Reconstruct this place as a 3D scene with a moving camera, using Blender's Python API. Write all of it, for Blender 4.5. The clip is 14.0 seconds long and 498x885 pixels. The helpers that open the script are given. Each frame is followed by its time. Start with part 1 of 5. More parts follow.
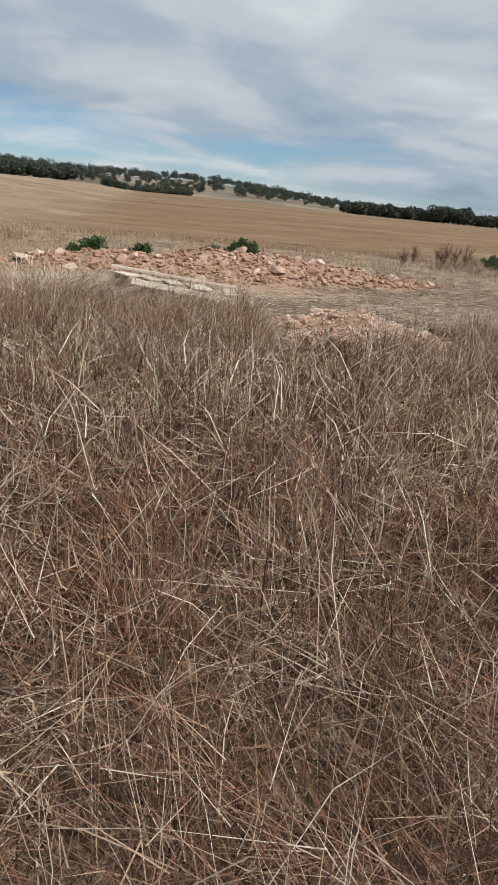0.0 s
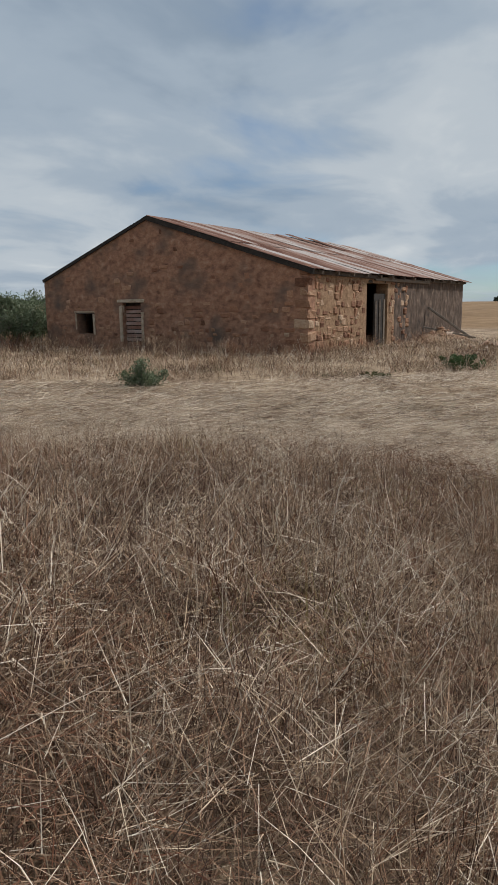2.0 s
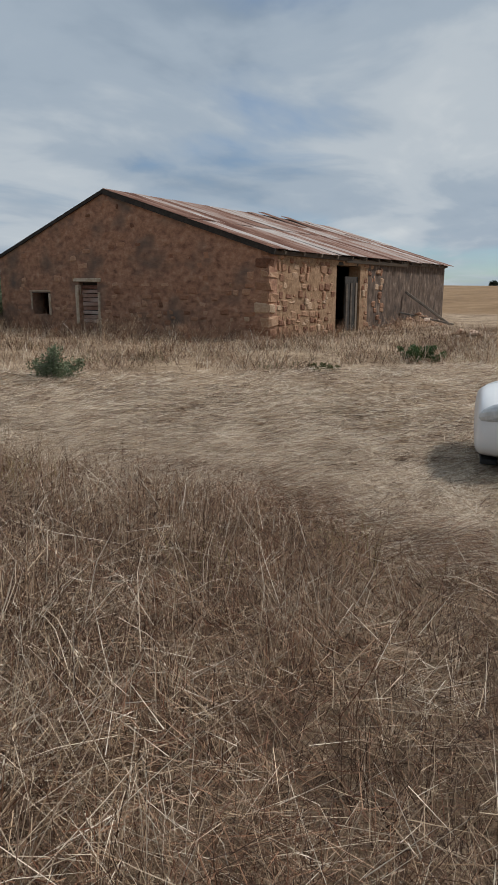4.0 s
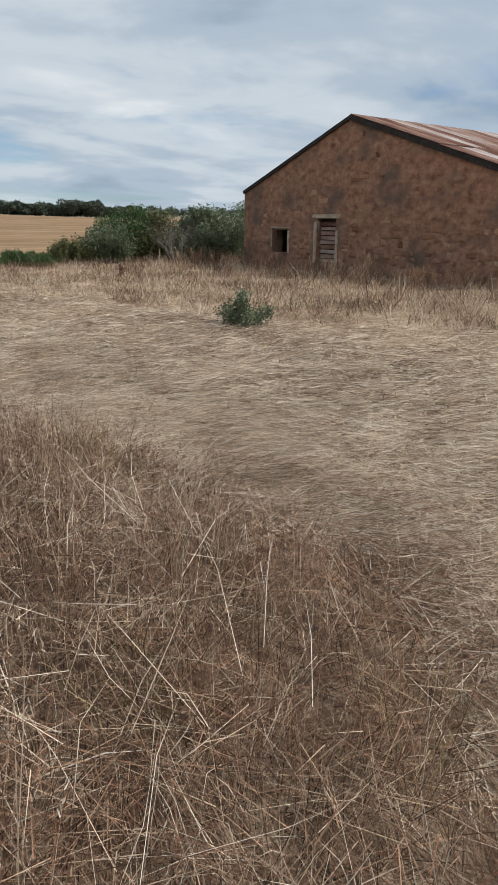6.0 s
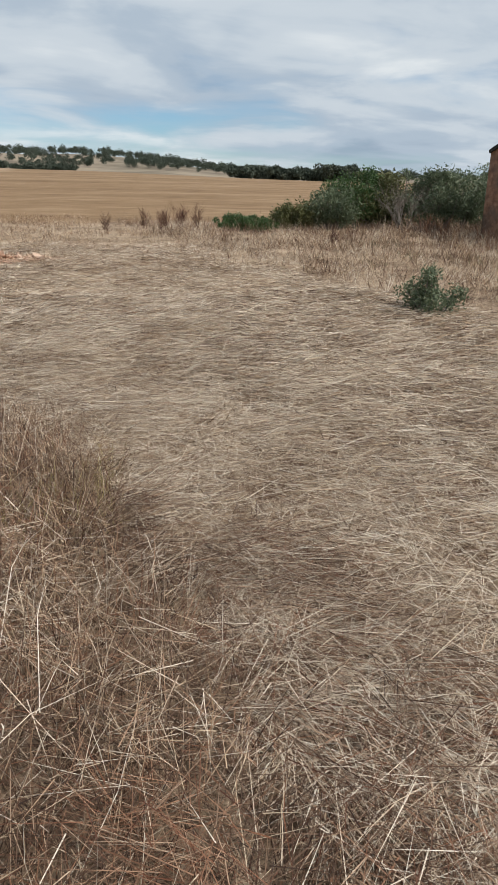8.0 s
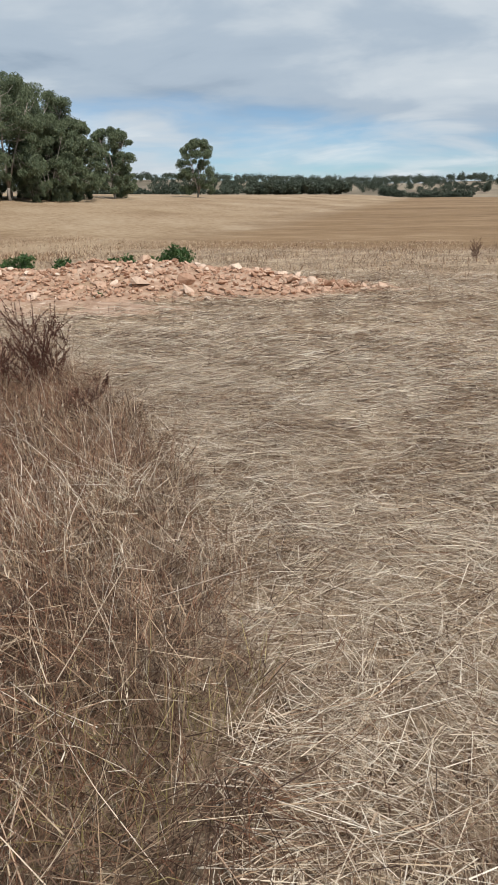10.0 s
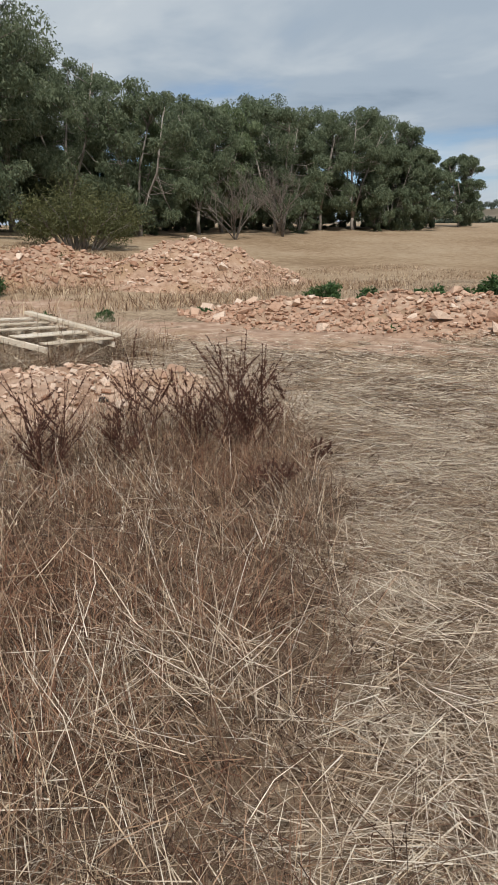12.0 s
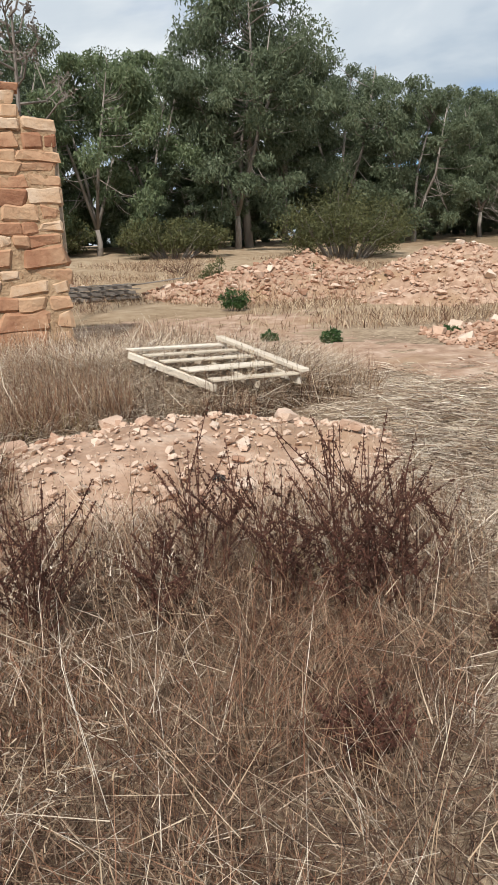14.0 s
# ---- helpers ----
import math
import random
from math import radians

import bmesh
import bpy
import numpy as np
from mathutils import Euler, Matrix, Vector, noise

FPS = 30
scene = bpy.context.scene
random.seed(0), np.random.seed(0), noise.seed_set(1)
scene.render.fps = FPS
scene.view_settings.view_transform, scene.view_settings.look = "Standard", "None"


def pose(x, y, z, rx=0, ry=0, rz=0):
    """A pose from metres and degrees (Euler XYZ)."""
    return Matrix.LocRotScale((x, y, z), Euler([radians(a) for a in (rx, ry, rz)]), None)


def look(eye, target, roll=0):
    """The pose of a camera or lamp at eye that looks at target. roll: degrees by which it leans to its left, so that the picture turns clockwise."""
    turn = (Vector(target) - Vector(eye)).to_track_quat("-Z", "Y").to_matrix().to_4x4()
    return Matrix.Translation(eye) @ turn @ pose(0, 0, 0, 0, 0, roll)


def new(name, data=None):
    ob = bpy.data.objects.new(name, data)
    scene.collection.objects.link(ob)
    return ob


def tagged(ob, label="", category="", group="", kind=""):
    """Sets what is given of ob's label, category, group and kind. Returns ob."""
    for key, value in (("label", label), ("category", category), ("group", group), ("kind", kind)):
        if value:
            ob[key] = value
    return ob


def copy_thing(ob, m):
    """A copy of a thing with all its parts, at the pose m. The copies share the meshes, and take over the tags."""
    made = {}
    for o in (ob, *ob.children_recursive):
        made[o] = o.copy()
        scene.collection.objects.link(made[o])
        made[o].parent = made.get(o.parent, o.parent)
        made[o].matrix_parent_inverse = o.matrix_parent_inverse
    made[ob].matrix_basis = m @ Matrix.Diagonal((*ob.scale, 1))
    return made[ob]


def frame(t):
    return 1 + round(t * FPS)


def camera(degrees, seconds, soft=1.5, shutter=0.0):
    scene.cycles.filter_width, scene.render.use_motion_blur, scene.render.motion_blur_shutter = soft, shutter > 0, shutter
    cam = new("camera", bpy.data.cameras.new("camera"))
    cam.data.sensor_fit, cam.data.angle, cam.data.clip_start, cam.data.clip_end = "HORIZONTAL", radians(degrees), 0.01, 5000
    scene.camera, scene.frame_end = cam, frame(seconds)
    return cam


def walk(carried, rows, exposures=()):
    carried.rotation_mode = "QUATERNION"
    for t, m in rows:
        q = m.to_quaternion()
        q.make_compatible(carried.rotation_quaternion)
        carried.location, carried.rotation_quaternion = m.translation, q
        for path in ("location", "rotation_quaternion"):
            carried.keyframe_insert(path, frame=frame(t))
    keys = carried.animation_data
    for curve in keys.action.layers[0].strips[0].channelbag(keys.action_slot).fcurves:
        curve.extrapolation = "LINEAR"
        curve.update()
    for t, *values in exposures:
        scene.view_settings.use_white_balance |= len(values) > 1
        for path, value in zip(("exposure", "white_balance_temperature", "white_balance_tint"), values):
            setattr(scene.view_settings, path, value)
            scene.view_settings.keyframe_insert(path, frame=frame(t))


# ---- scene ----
cam = camera(39.5, 14.0, soft=0.6)
PATH = [
    (0, (11.701, -22.926, 1.415), (9.827, -22.615, 0.789), 4.9),
    (0.3, (11.621, -22.692, 1.529), (9.790, -22.159, 0.929), 5.3),
    (0.6, (11.558, -22.465, 1.496), (9.802, -21.690, 0.936), 4.2),
    (1, (11.497, -22.091, 1.502), (9.871, -21.035, 1.013), 1.8),
    (1.5, (11.448, -21.500, 1.524), (10.138, -20.052, 1.091), 0.8),
    (2, (11.500, -20.909, 1.530), (10.409, -19.275, 1.154), -0.8),
    (2.5, (11.670, -20.468, 1.531), (10.678, -18.770, 1.167), -1.0),
    (2.7, (11.710, -20.292, 1.534), (10.728, -18.588, 1.170), -0.8),
    (5, (11.763, -18.001, 1.611), (10.466, -16.588, 1.044), 1.3),
    (5.5, (11.514, -17.482, 1.609), (10.059, -16.254, 0.996), 1.4),
    (6, (11.376, -17.108, 1.602), (9.823, -15.997, 1.004), 0.8),
    (6.5, (11.209, -16.671, 1.620), (9.676, -15.542, 1.007), 3.7),
    (7, (10.943, -16.169, 1.521), (9.377, -15.108, 0.872), 3.3),
    (7.5, (10.690, -15.808, 1.584), (8.996, -14.993, 0.900), 1.4),
    (8, (10.399, -15.432, 1.554), (8.595, -14.919, 0.861), 1.1),
    (8.5, (10.050, -15.154, 1.491), (8.181, -14.978, 0.802), 0.2),
    (8.7, (9.822, -15.051, 1.486), (7.942, -14.996, 0.804), 0.1),
    (11, (7.749, -14.703, 1.469), (6.030, -15.547, 0.890), -1.0),
    (11.5, (7.333, -14.702, 1.481), (5.736, -15.771, 0.929), -0.8),
    (12, (6.860, -14.864, 1.407), (5.420, -16.139, 0.861), -0.8),
    (12.5, (6.363, -15.176, 1.437), (5.064, -16.597, 0.894), -0.9),
    (13, (5.868, -15.313, 1.442), (4.684, -16.841, 0.929), -1.2),
    (13.5, (5.440, -15.568, 1.404), (4.411, -17.202, 0.885), -1.9),
    (14, (5.027, -15.804, 1.447), (4.190, -17.548, 0.939), -2.7),
]
walk(cam, [(t, look(eye, target, roll)) for t, eye, target, roll in PATH], [(0, 0.0), (1.0, 0.16), (1.7, -0.02), (2.6, -0.14), (5, 0.06), (5.5, 0.26), (6.0, 0.2), (6.4, -0.08), (7.2, 0.06), (8.5, 0.22), (11, 0.1), (11.5, 0.03), (12.0, 0.0), (12.5, 0.28), (14, 0.32)])

# ---- world and sun ----
SUN_EL, SUN_AZ = 48.0, 38.0     # degrees; azimuth from +y towards +x
world = bpy.data.worlds.new("sky")
scene.world = world
world.use_nodes = True
wn, wl = world.node_tree.nodes, world.node_tree.links
wn.clear()


def wnode(kind, **props):
    n = wn.new(kind)
    for k, v in props.items():
        n.inputs[k].default_value = v
    return n


sky = wn.new("ShaderNodeTexSky")
sky.sky_type, sky.sun_disc = "NISHITA", False
sky.ozone_density, sky.dust_density = 4.0, 0.3
sky.sun_elevation, sky.sun_rotation = radians(SUN_EL), radians(SUN_AZ)
sky_bg = wnode("ShaderNodeBackground", Strength=0.085)
sky_tint = wn.new("ShaderNodeMix")
sky_tint.data_type, sky_tint.blend_type = "RGBA", "MULTIPLY"
sky_tint.inputs[0].default_value = 1.0
sky_tint.inputs[7].default_value = (0.80, 0.97, 1.10, 1)
wl.new(sky.outputs[0], sky_tint.inputs[6])
wl.new(sky_tint.outputs[2], sky_bg.inputs[0])
tc = wn.new("ShaderNodeTexCoord")
sep = wn.new("ShaderNodeSeparateXYZ")
wl.new(tc.outputs["Generated"], sep.inputs[0])


def wmath(op, a, b=None, clamp=False):
    n = wn.new("ShaderNodeMath")
    n.operation, n.use_clamp = op, clamp
    for i, v in enumerate((a, b)):
        if v is None:
            continue
        if isinstance(v, (int, float)):
            n.inputs[i].default_value = v
        else:
            wl.new(v, n.inputs[i])
    return n.outputs[0]


height = wmath("MAXIMUM", sep.outputs[2], 0.0)
lift = wmath("ADD", height, 0.16)
com = wn.new("ShaderNodeCombineXYZ")
wl.new(wmath("DIVIDE", sep.outputs[0], lift), com.inputs[0])
wl.new(wmath("DIVIDE", sep.outputs[1], lift), com.inputs[1])


def wnoise(scale, detail, rough, stretch, shift):
    mp = wn.new("ShaderNodeMapping")
    mp.inputs["Scale"].default_value = stretch
    mp.inputs["Location"].default_value = shift
    mp.inputs["Rotation"].default_value = (0, 0, radians(12))
    wl.new(com.outputs[0], mp.inputs[0])
    n = wnode("ShaderNodeTexNoise", Scale=scale, Detail=detail, Roughness=rough, Distortion=0.35)
    wl.new(mp.outputs[0], n.inputs[0])
    return n.outputs[0]


def wramp(fac, stops):
    r = wn.new("ShaderNodeValToRGB")
    r.color_ramp.interpolation = "EASE"
    while len(r.color_ramp.elements) < len(stops):
        r.color_ramp.elements.new(0.5)
    for e, (p, c) in zip(r.color_ramp.elements, stops):
        e.position, e.color = p, (*c, 1)
    wl.new(fac, r.inputs[0])
    return r.outputs[0]


big = wnoise(0.62, 4, 0.5, (1.0, 0.8, 1), (3.1, 1.7, 0))
fine = wnoise(1.7, 5, 0.55, (1.0, 0.75, 1), (7.3, 2.2, 0))
tone = wmath("ADD", wmath("MULTIPLY", big, 0.65), wmath("MULTIPLY", fine, 0.35))
cloud_col = wramp(tone, [(0.36, (0.35, 0.445, 0.56)), (0.45, (0.48, 0.575, 0.68)), (0.53, (0.645, 0.72, 0.79)), (0.62, (0.84, 0.89, 0.92))])
cover_noise = wmath("ADD", wmath("MULTIPLY", wnoise(0.5, 4, 0.5, (1.0, 0.7, 1), (0.4, 5.9, 0)), 0.7), wmath("MULTIPLY", fine, 0.3))
low = wmath("SUBTRACT", height, 0.095)
strip = wmath("MULTIPLY", wmath("POWER", 2.718, wmath("MULTIPLY", wmath("MULTIPLY", low, low), -480.0)), 0.06)
cover = wramp(wmath("SUBTRACT", wmath("ADD", cover_noise, wmath("MULTIPLY", height, 0.16)), strip), [(0.345, (0, 0, 0)), (0.52, (1, 1, 1))])
cloud_bg = wnode("ShaderNodeBackground", Strength=0.79)
wl.new(cloud_col, cloud_bg.inputs[0])
sky_mix = wn.new("ShaderNodeMixShader")
wl.new(cover, sky_mix.inputs[0])
wl.new(sky_bg.outputs[0], sky_mix.inputs[1])
wl.new(cloud_bg.outputs[0], sky_mix.inputs[2])
wout = wn.new("ShaderNodeOutputWorld")
wl.new(sky_mix.outputs[0], wout.inputs[0])

sun = new("sun", bpy.data.lights.new("sun", "SUN"))
sun.data.energy, sun.data.angle, sun.data.color = 3.5, radians(5), (1.0, 0.96, 0.91)
sd = Vector((math.sin(radians(SUN_AZ)) * math.cos(radians(SUN_EL)), math.cos(radians(SUN_AZ)) * math.cos(radians(SUN_EL)), math.sin(radians(SUN_EL))))
sun.matrix_world = look(sd * 60, (0, 0, 0))
scene.view_settings.exposure = 0.0


# ---- materials ----
def material(name, stops, scale=3.0, detail=6, rough=0.9, bump=0.3, bump_scale=20.0, coords="Object", stretch=(1, 1, 1),
             spots=None, spots_scale=1.0, island=0.0, per_object=0.0, translucent=0.0, metal=0.0, spec=0.3):
    """Noise-coloured rough surface: stops give the colours; spots=(colour, low, high) lays larger blotches over them."""
    m = bpy.data.materials.new(name)
    m.use_nodes = True
    nt = m.node_tree
    n, l = nt.nodes, nt.links
    n.clear()
    out = n.new("ShaderNodeOutputMaterial")
    b = n.new("ShaderNodeBsdfPrincipled")
    b.inputs["Roughness"].default_value, b.inputs["Metallic"].default_value = rough, metal
    b.inputs["Specular IOR Level"].default_value = spec
    t = n.new("ShaderNodeTexCoord")
    mp = n.new("ShaderNodeMapping")
    mp.inputs["Scale"].default_value = stretch
    l.new(t.outputs[coords], mp.inputs[0])
    if coords == "Object" and per_object:
        info = n.new("ShaderNodeObjectInfo")
        sc = n.new("ShaderNodeMath")
        sc.operation = "MULTIPLY"
        sc.inputs[1].default_value = 37.0
        l.new(info.outputs["Random"], sc.inputs[0])
        l.new(sc.outputs[0], mp.inputs["Location"])
    noi = n.new("ShaderNodeTexNoise")
    noi.inputs["Scale"].default_value, noi.inputs["Detail"].default_value, noi.inputs["Roughness"].default_value = scale, detail, 0.62
    l.new(mp.outputs[0], noi.inputs[0])
    fac = noi.outputs[0]
    for amount, kind in ((island, "island"), (per_object, "object")):
        if not amount:
            continue
        src = n.new("ShaderNodeNewGeometry").outputs["Random Per Island"] if kind == "island" else n.new("ShaderNodeObjectInfo").outputs["Random"]
        mx = n.new("ShaderNodeMix")
        mx.inputs[0].default_value = amount
        l.new(fac, mx.inputs[2])
        l.new(src, mx.inputs[3])
        fac = mx.outputs[0]
    r = n.new("ShaderNodeValToRGB")
    while len(r.color_ramp.elements) < len(stops):
        r.color_ramp.elements.new(0.5)
    for e, (p, c) in zip(r.color_ramp.elements, stops):
        e.position, e.color = p, (*c, 1)
    l.new(fac, r.inputs[0])
    col = r.outputs[0]
    if spots:
        big_n = n.new("ShaderNodeTexNoise")
        big_n.inputs["Scale"].default_value, big_n.inputs["Detail"].default_value = spots_scale, 5
        l.new(mp.outputs[0], big_n.inputs[0])
        rr = n.new("ShaderNodeMapRange")
        rr.inputs[1].default_value, rr.inputs[2].default_value = spots[1], spots[2]
        l.new(big_n.outputs[0], rr.inputs[0])
        mx = n.new("ShaderNodeMix")
        mx.data_type = "RGBA"
        mx.inputs[7].default_value = (*spots[0], 1)
        l.new(rr.outputs[0], mx.inputs[0])
        l.new(col, mx.inputs[6])
        col = mx.outputs[2]
    l.new(col, b.inputs["Base Color"])
    if bump:
        bn = n.new("ShaderNodeTexNoise")
        bn.inputs["Scale"].default_value, bn.inputs["Detail"].default_value = bump_scale, 6
        l.new(mp.outputs[0], bn.inputs[0])
        bp = n.new("ShaderNodeBump")
        bp.inputs["Strength"].default_value, bp.inputs["Distance"].default_value = bump, 0.03
        l.new(bn.outputs[0], bp.inputs["Height"])
        l.new(bp.outputs[0], b.inputs["Normal"])
    shader = b.outputs[0]
    if translucent:
        tr = n.new("ShaderNodeBsdfTranslucent")
        l.new(col, tr.inputs[0])
        ms = n.new("ShaderNodeMixShader")
        ms.inputs[0].default_value = translucent
        l.new(shader, ms.inputs[1])
        l.new(tr.outputs[0], ms.inputs[2])
        shader = ms.outputs[0]
    l.new(shader, out.inputs[0])
    return m


m_tall = material("tall_dry_grass", [(0.08, (0.08, 0.038, 0.023)), (0.3, (0.20, 0.112, 0.068)), (0.5, (0.36, 0.235, 0.142)), (0.7, (0.555, 0.41, 0.272)), (0.95, (0.75, 0.62, 0.455))],
                  scale=1.8, detail=5, island=0.82, bump=0, rough=0.6, translucent=0.2)
# brown dead stems; the shade of gaps between blades is painted into the colour
m_thatch = material("gap_shaded_grass_thatch", [(0.05, (0.035, 0.017, 0.011)), (0.45, (0.095, 0.052, 0.032)), (0.8, (0.20, 0.125, 0.08)), (1.0, (0.40, 0.29, 0.20))],
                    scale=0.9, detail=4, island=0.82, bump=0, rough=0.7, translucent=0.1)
m_red = material("rusty_dry_grass", [(0.05, (0.09, 0.032, 0.018)), (0.4, (0.23, 0.105, 0.058)), (0.75, (0.40, 0.235, 0.145)), (1.0, (0.60, 0.44, 0.31))], scale=0.9, detail=4, island=0.85, bump=0,
                 rough=0.65, translucent=0.2)
m_straw = material("mown_straw", [(0.08, (0.17, 0.112, 0.075)), (0.32, (0.41, 0.305, 0.215)), (0.6, (0.69, 0.57, 0.43)), (0.95, (0.88, 0.79, 0.66))],
                   scale=0.5, detail=5, island=0.88, bump=0, rough=0.55, translucent=0.2)
m_wall = material("lime_rendered_stone", [(0.28, (0.12, 0.062, 0.042)), (0.42, (0.25, 0.132, 0.086)), (0.54, (0.35, 0.19, 0.122)), (0.66, (0.42, 0.255, 0.172)), (0.78, (0.52, 0.385, 0.28))],
                  scale=3.4, detail=15, bump=0.7, bump_scale=7, stretch=(1, 1, 1.4), spots=((0.135, 0.10, 0.08), 0.49, 0.70), spots_scale=0.7)
m_gable_stone = material("red_brown_gable_stone", [(0.2, (0.16, 0.07, 0.042)), (0.45, (0.31, 0.155, 0.093)), (0.65, (0.40, 0.225, 0.14)), (0.85, (0.52, 0.35, 0.24))],
                         scale=5, detail=12, per_object=0.45, bump=0.8, bump_scale=16)
m_stone = material("ochre_field_stone", [(0.25, (0.24, 0.10, 0.055)), (0.42, (0.40, 0.215, 0.125)), (0.58, (0.52, 0.335, 0.205)), (0.78, (0.64, 0.50, 0.37))],
                   scale=2.5, detail=12, per_object=0.4, bump=0.7, bump_scale=14)
m_mortar = material("earth_mortar", [(0.3, (0.17, 0.095, 0.052)), (0.7, (0.37, 0.24, 0.145))], scale=6, bump=0.8, bump_scale=25)
m_plaster = material("pale_lime_plaster", [(0.3, (0.33, 0.25, 0.17)), (0.7, (0.55, 0.46, 0.36))], scale=5, bump=0.5)
m_iron = material("rusted_corrugated_iron", [(0.30, (0.13, 0.055, 0.036)), (0.43, (0.27, 0.15, 0.11)), (0.55, (0.38, 0.285, 0.245)), (0.68, (0.52, 0.47, 0.44))],
                  scale=1.6, detail=10, per_object=0.36, stretch=(0.5, 1, 1), rough=0.75, bump=0.2, metal=0.15)
m_timber = material("weathered_timber", [(0.3, (0.055, 0.042, 0.034)), (0.7, (0.17, 0.135, 0.105))], scale=8, stretch=(1, 0.15, 1), per_object=0.4, bump=0.5)
m_dark = material("black_shadowed_boards", [(0.3, (0.02, 0.017, 0.015)), (0.7, (0.05, 0.043, 0.038))], scale=6, bump=0.3)
m_pale_wood = material("bleached_pallet_wood", [(0.3, (0.47, 0.385, 0.28)), (0.7, (0.74, 0.66, 0.55))], scale=6, stretch=(0.2, 1, 1), per_object=0.4, bump=0.4)
m_rubble_soil = material("salmon_rubble_earth", [(0.3, (0.24, 0.145, 0.092)), (0.5, (0.39, 0.255, 0.175)), (0.7, (0.55, 0.41, 0.31))], scale=3.2, detail=9, bump=0.8, bump_scale=18,
                         spots=((0.34, 0.22, 0.13), 0.50, 0.75), spots_scale=0.7)
m_rock = material("pink_limestone_rubble", [(0.25, (0.34, 0.19, 0.12)), (0.5, (0.53, 0.36, 0.26)), (0.75, (0.68, 0.54, 0.43))], scale=3, detail=7, per_object=0.55, island=0.4,
                  bump=0.6, bump_scale=12)
m_leaf = material("grey_green_gum_leaves", [(0.1, (0.062, 0.084, 0.046)), (0.5, (0.122, 0.152, 0.086)), (0.9, (0.23, 0.262, 0.16))], scale=0.35, detail=3, island=0.45, bump=0, rough=0.55,
                  translucent=0.3)
m_far_leaf = material("distant_woodland", [(0.2, (0.035, 0.048, 0.034)), (0.8, (0.085, 0.102, 0.072))], scale=0.08, detail=4, island=0.4, bump=0, rough=0.8)
m_olive = material("olive_shrub_leaves", [(0.1, (0.055, 0.06, 0.022)), (0.5, (0.10, 0.105, 0.04)), (0.9, (0.17, 0.165, 0.075))], scale=0.9, detail=3, island=0.5, bump=0, rough=0.6,
                   translucent=0.25)
m_green = material("bright_green_leaves", [(0.1, (0.028, 0.055, 0.018)), (0.5, (0.055, 0.105, 0.032)), (0.9, (0.10, 0.165, 0.055))], scale=1.5, detail=3, island=0.5, bump=0, rough=0.55,
                   translucent=0.25)
m_bark = material("pale_gum_bark", [(0.3, (0.14, 0.115, 0.095)), (0.55, (0.28, 0.245, 0.21)), (0.75, (0.45, 0.41, 0.36))], scale=1.5, stretch=(1, 1, 0.25), bump=0.5, bump_scale=6)
m_twig = material("grey_dead_twigs", [(0.3, (0.12, 0.10, 0.085)), (0.7, (0.27, 0.235, 0.20))], scale=3, bump=0.2)
m_dock = material("dark_red_dock_seed", [(0.1, (0.034, 0.015, 0.010)), (0.6, (0.10, 0.04, 0.026)), (0.9, (0.20, 0.095, 0.06))], scale=4, island=0.5, bump=0, rough=0.8)
m_paint = material("white_car_paint", [(0.3, (0.74, 0.75, 0.76)), (0.7, (0.80, 0.80, 0.80))], scale=2, bump=0, rough=0.25, spec=0.5)
m_rubber = material("black_rubber", [(0.3, (0.012, 0.012, 0.012)), (0.7, (0.03, 0.03, 0.03))], scale=9, bump=0.2)
m_glass_dark = material("tinted_glass", [(0.3, (0.02, 0.024, 0.026)), (0.7, (0.03, 0.034, 0.036))], scale=2, bump=0, rough=0.05, spec=0.6)
m_lamp = material("clear_lamp_lens", [(0.3, (0.45, 0.47, 0.48)), (0.7, (0.7, 0.72, 0.73))], scale=14, bump=0, rough=0.08, spec=0.7)
m_rim = material("grey_wheel_rim", [(0.3, (0.35, 0.35, 0.36)), (0.7, (0.5, 0.5, 0.5))], scale=5, bump=0, rough=0.35, metal=0.8)
m_dark_wall = material("dark_weathered_wall", [(0.30, (0.035, 0.024, 0.018)), (0.48, (0.085, 0.057, 0.042)), (0.62, (0.15, 0.105, 0.078)), (0.74, (0.30, 0.25, 0.20))],
                       scale=4.0, detail=12, stretch=(1, 1, 0.5), bump=0.9, bump_scale=6)
m_barn_stone = material("brown_barn_stone", [(0.2, (0.11, 0.048, 0.03)), (0.42, (0.235, 0.118, 0.07)), (0.6, (0.34, 0.20, 0.122)), (0.8, (0.50, 0.37, 0.26))],
                        scale=5, detail=12, per_object=0.5, bump=0.8, bump_scale=16)
m_yellow = material("yellow_green_grass", [(0.1, (0.16, 0.13, 0.045)), (0.5, (0.32, 0.26, 0.10)), (0.9, (0.52, 0.43, 0.21))], scale=2, island=0.7, bump=0, rough=0.6, translucent=0.25)


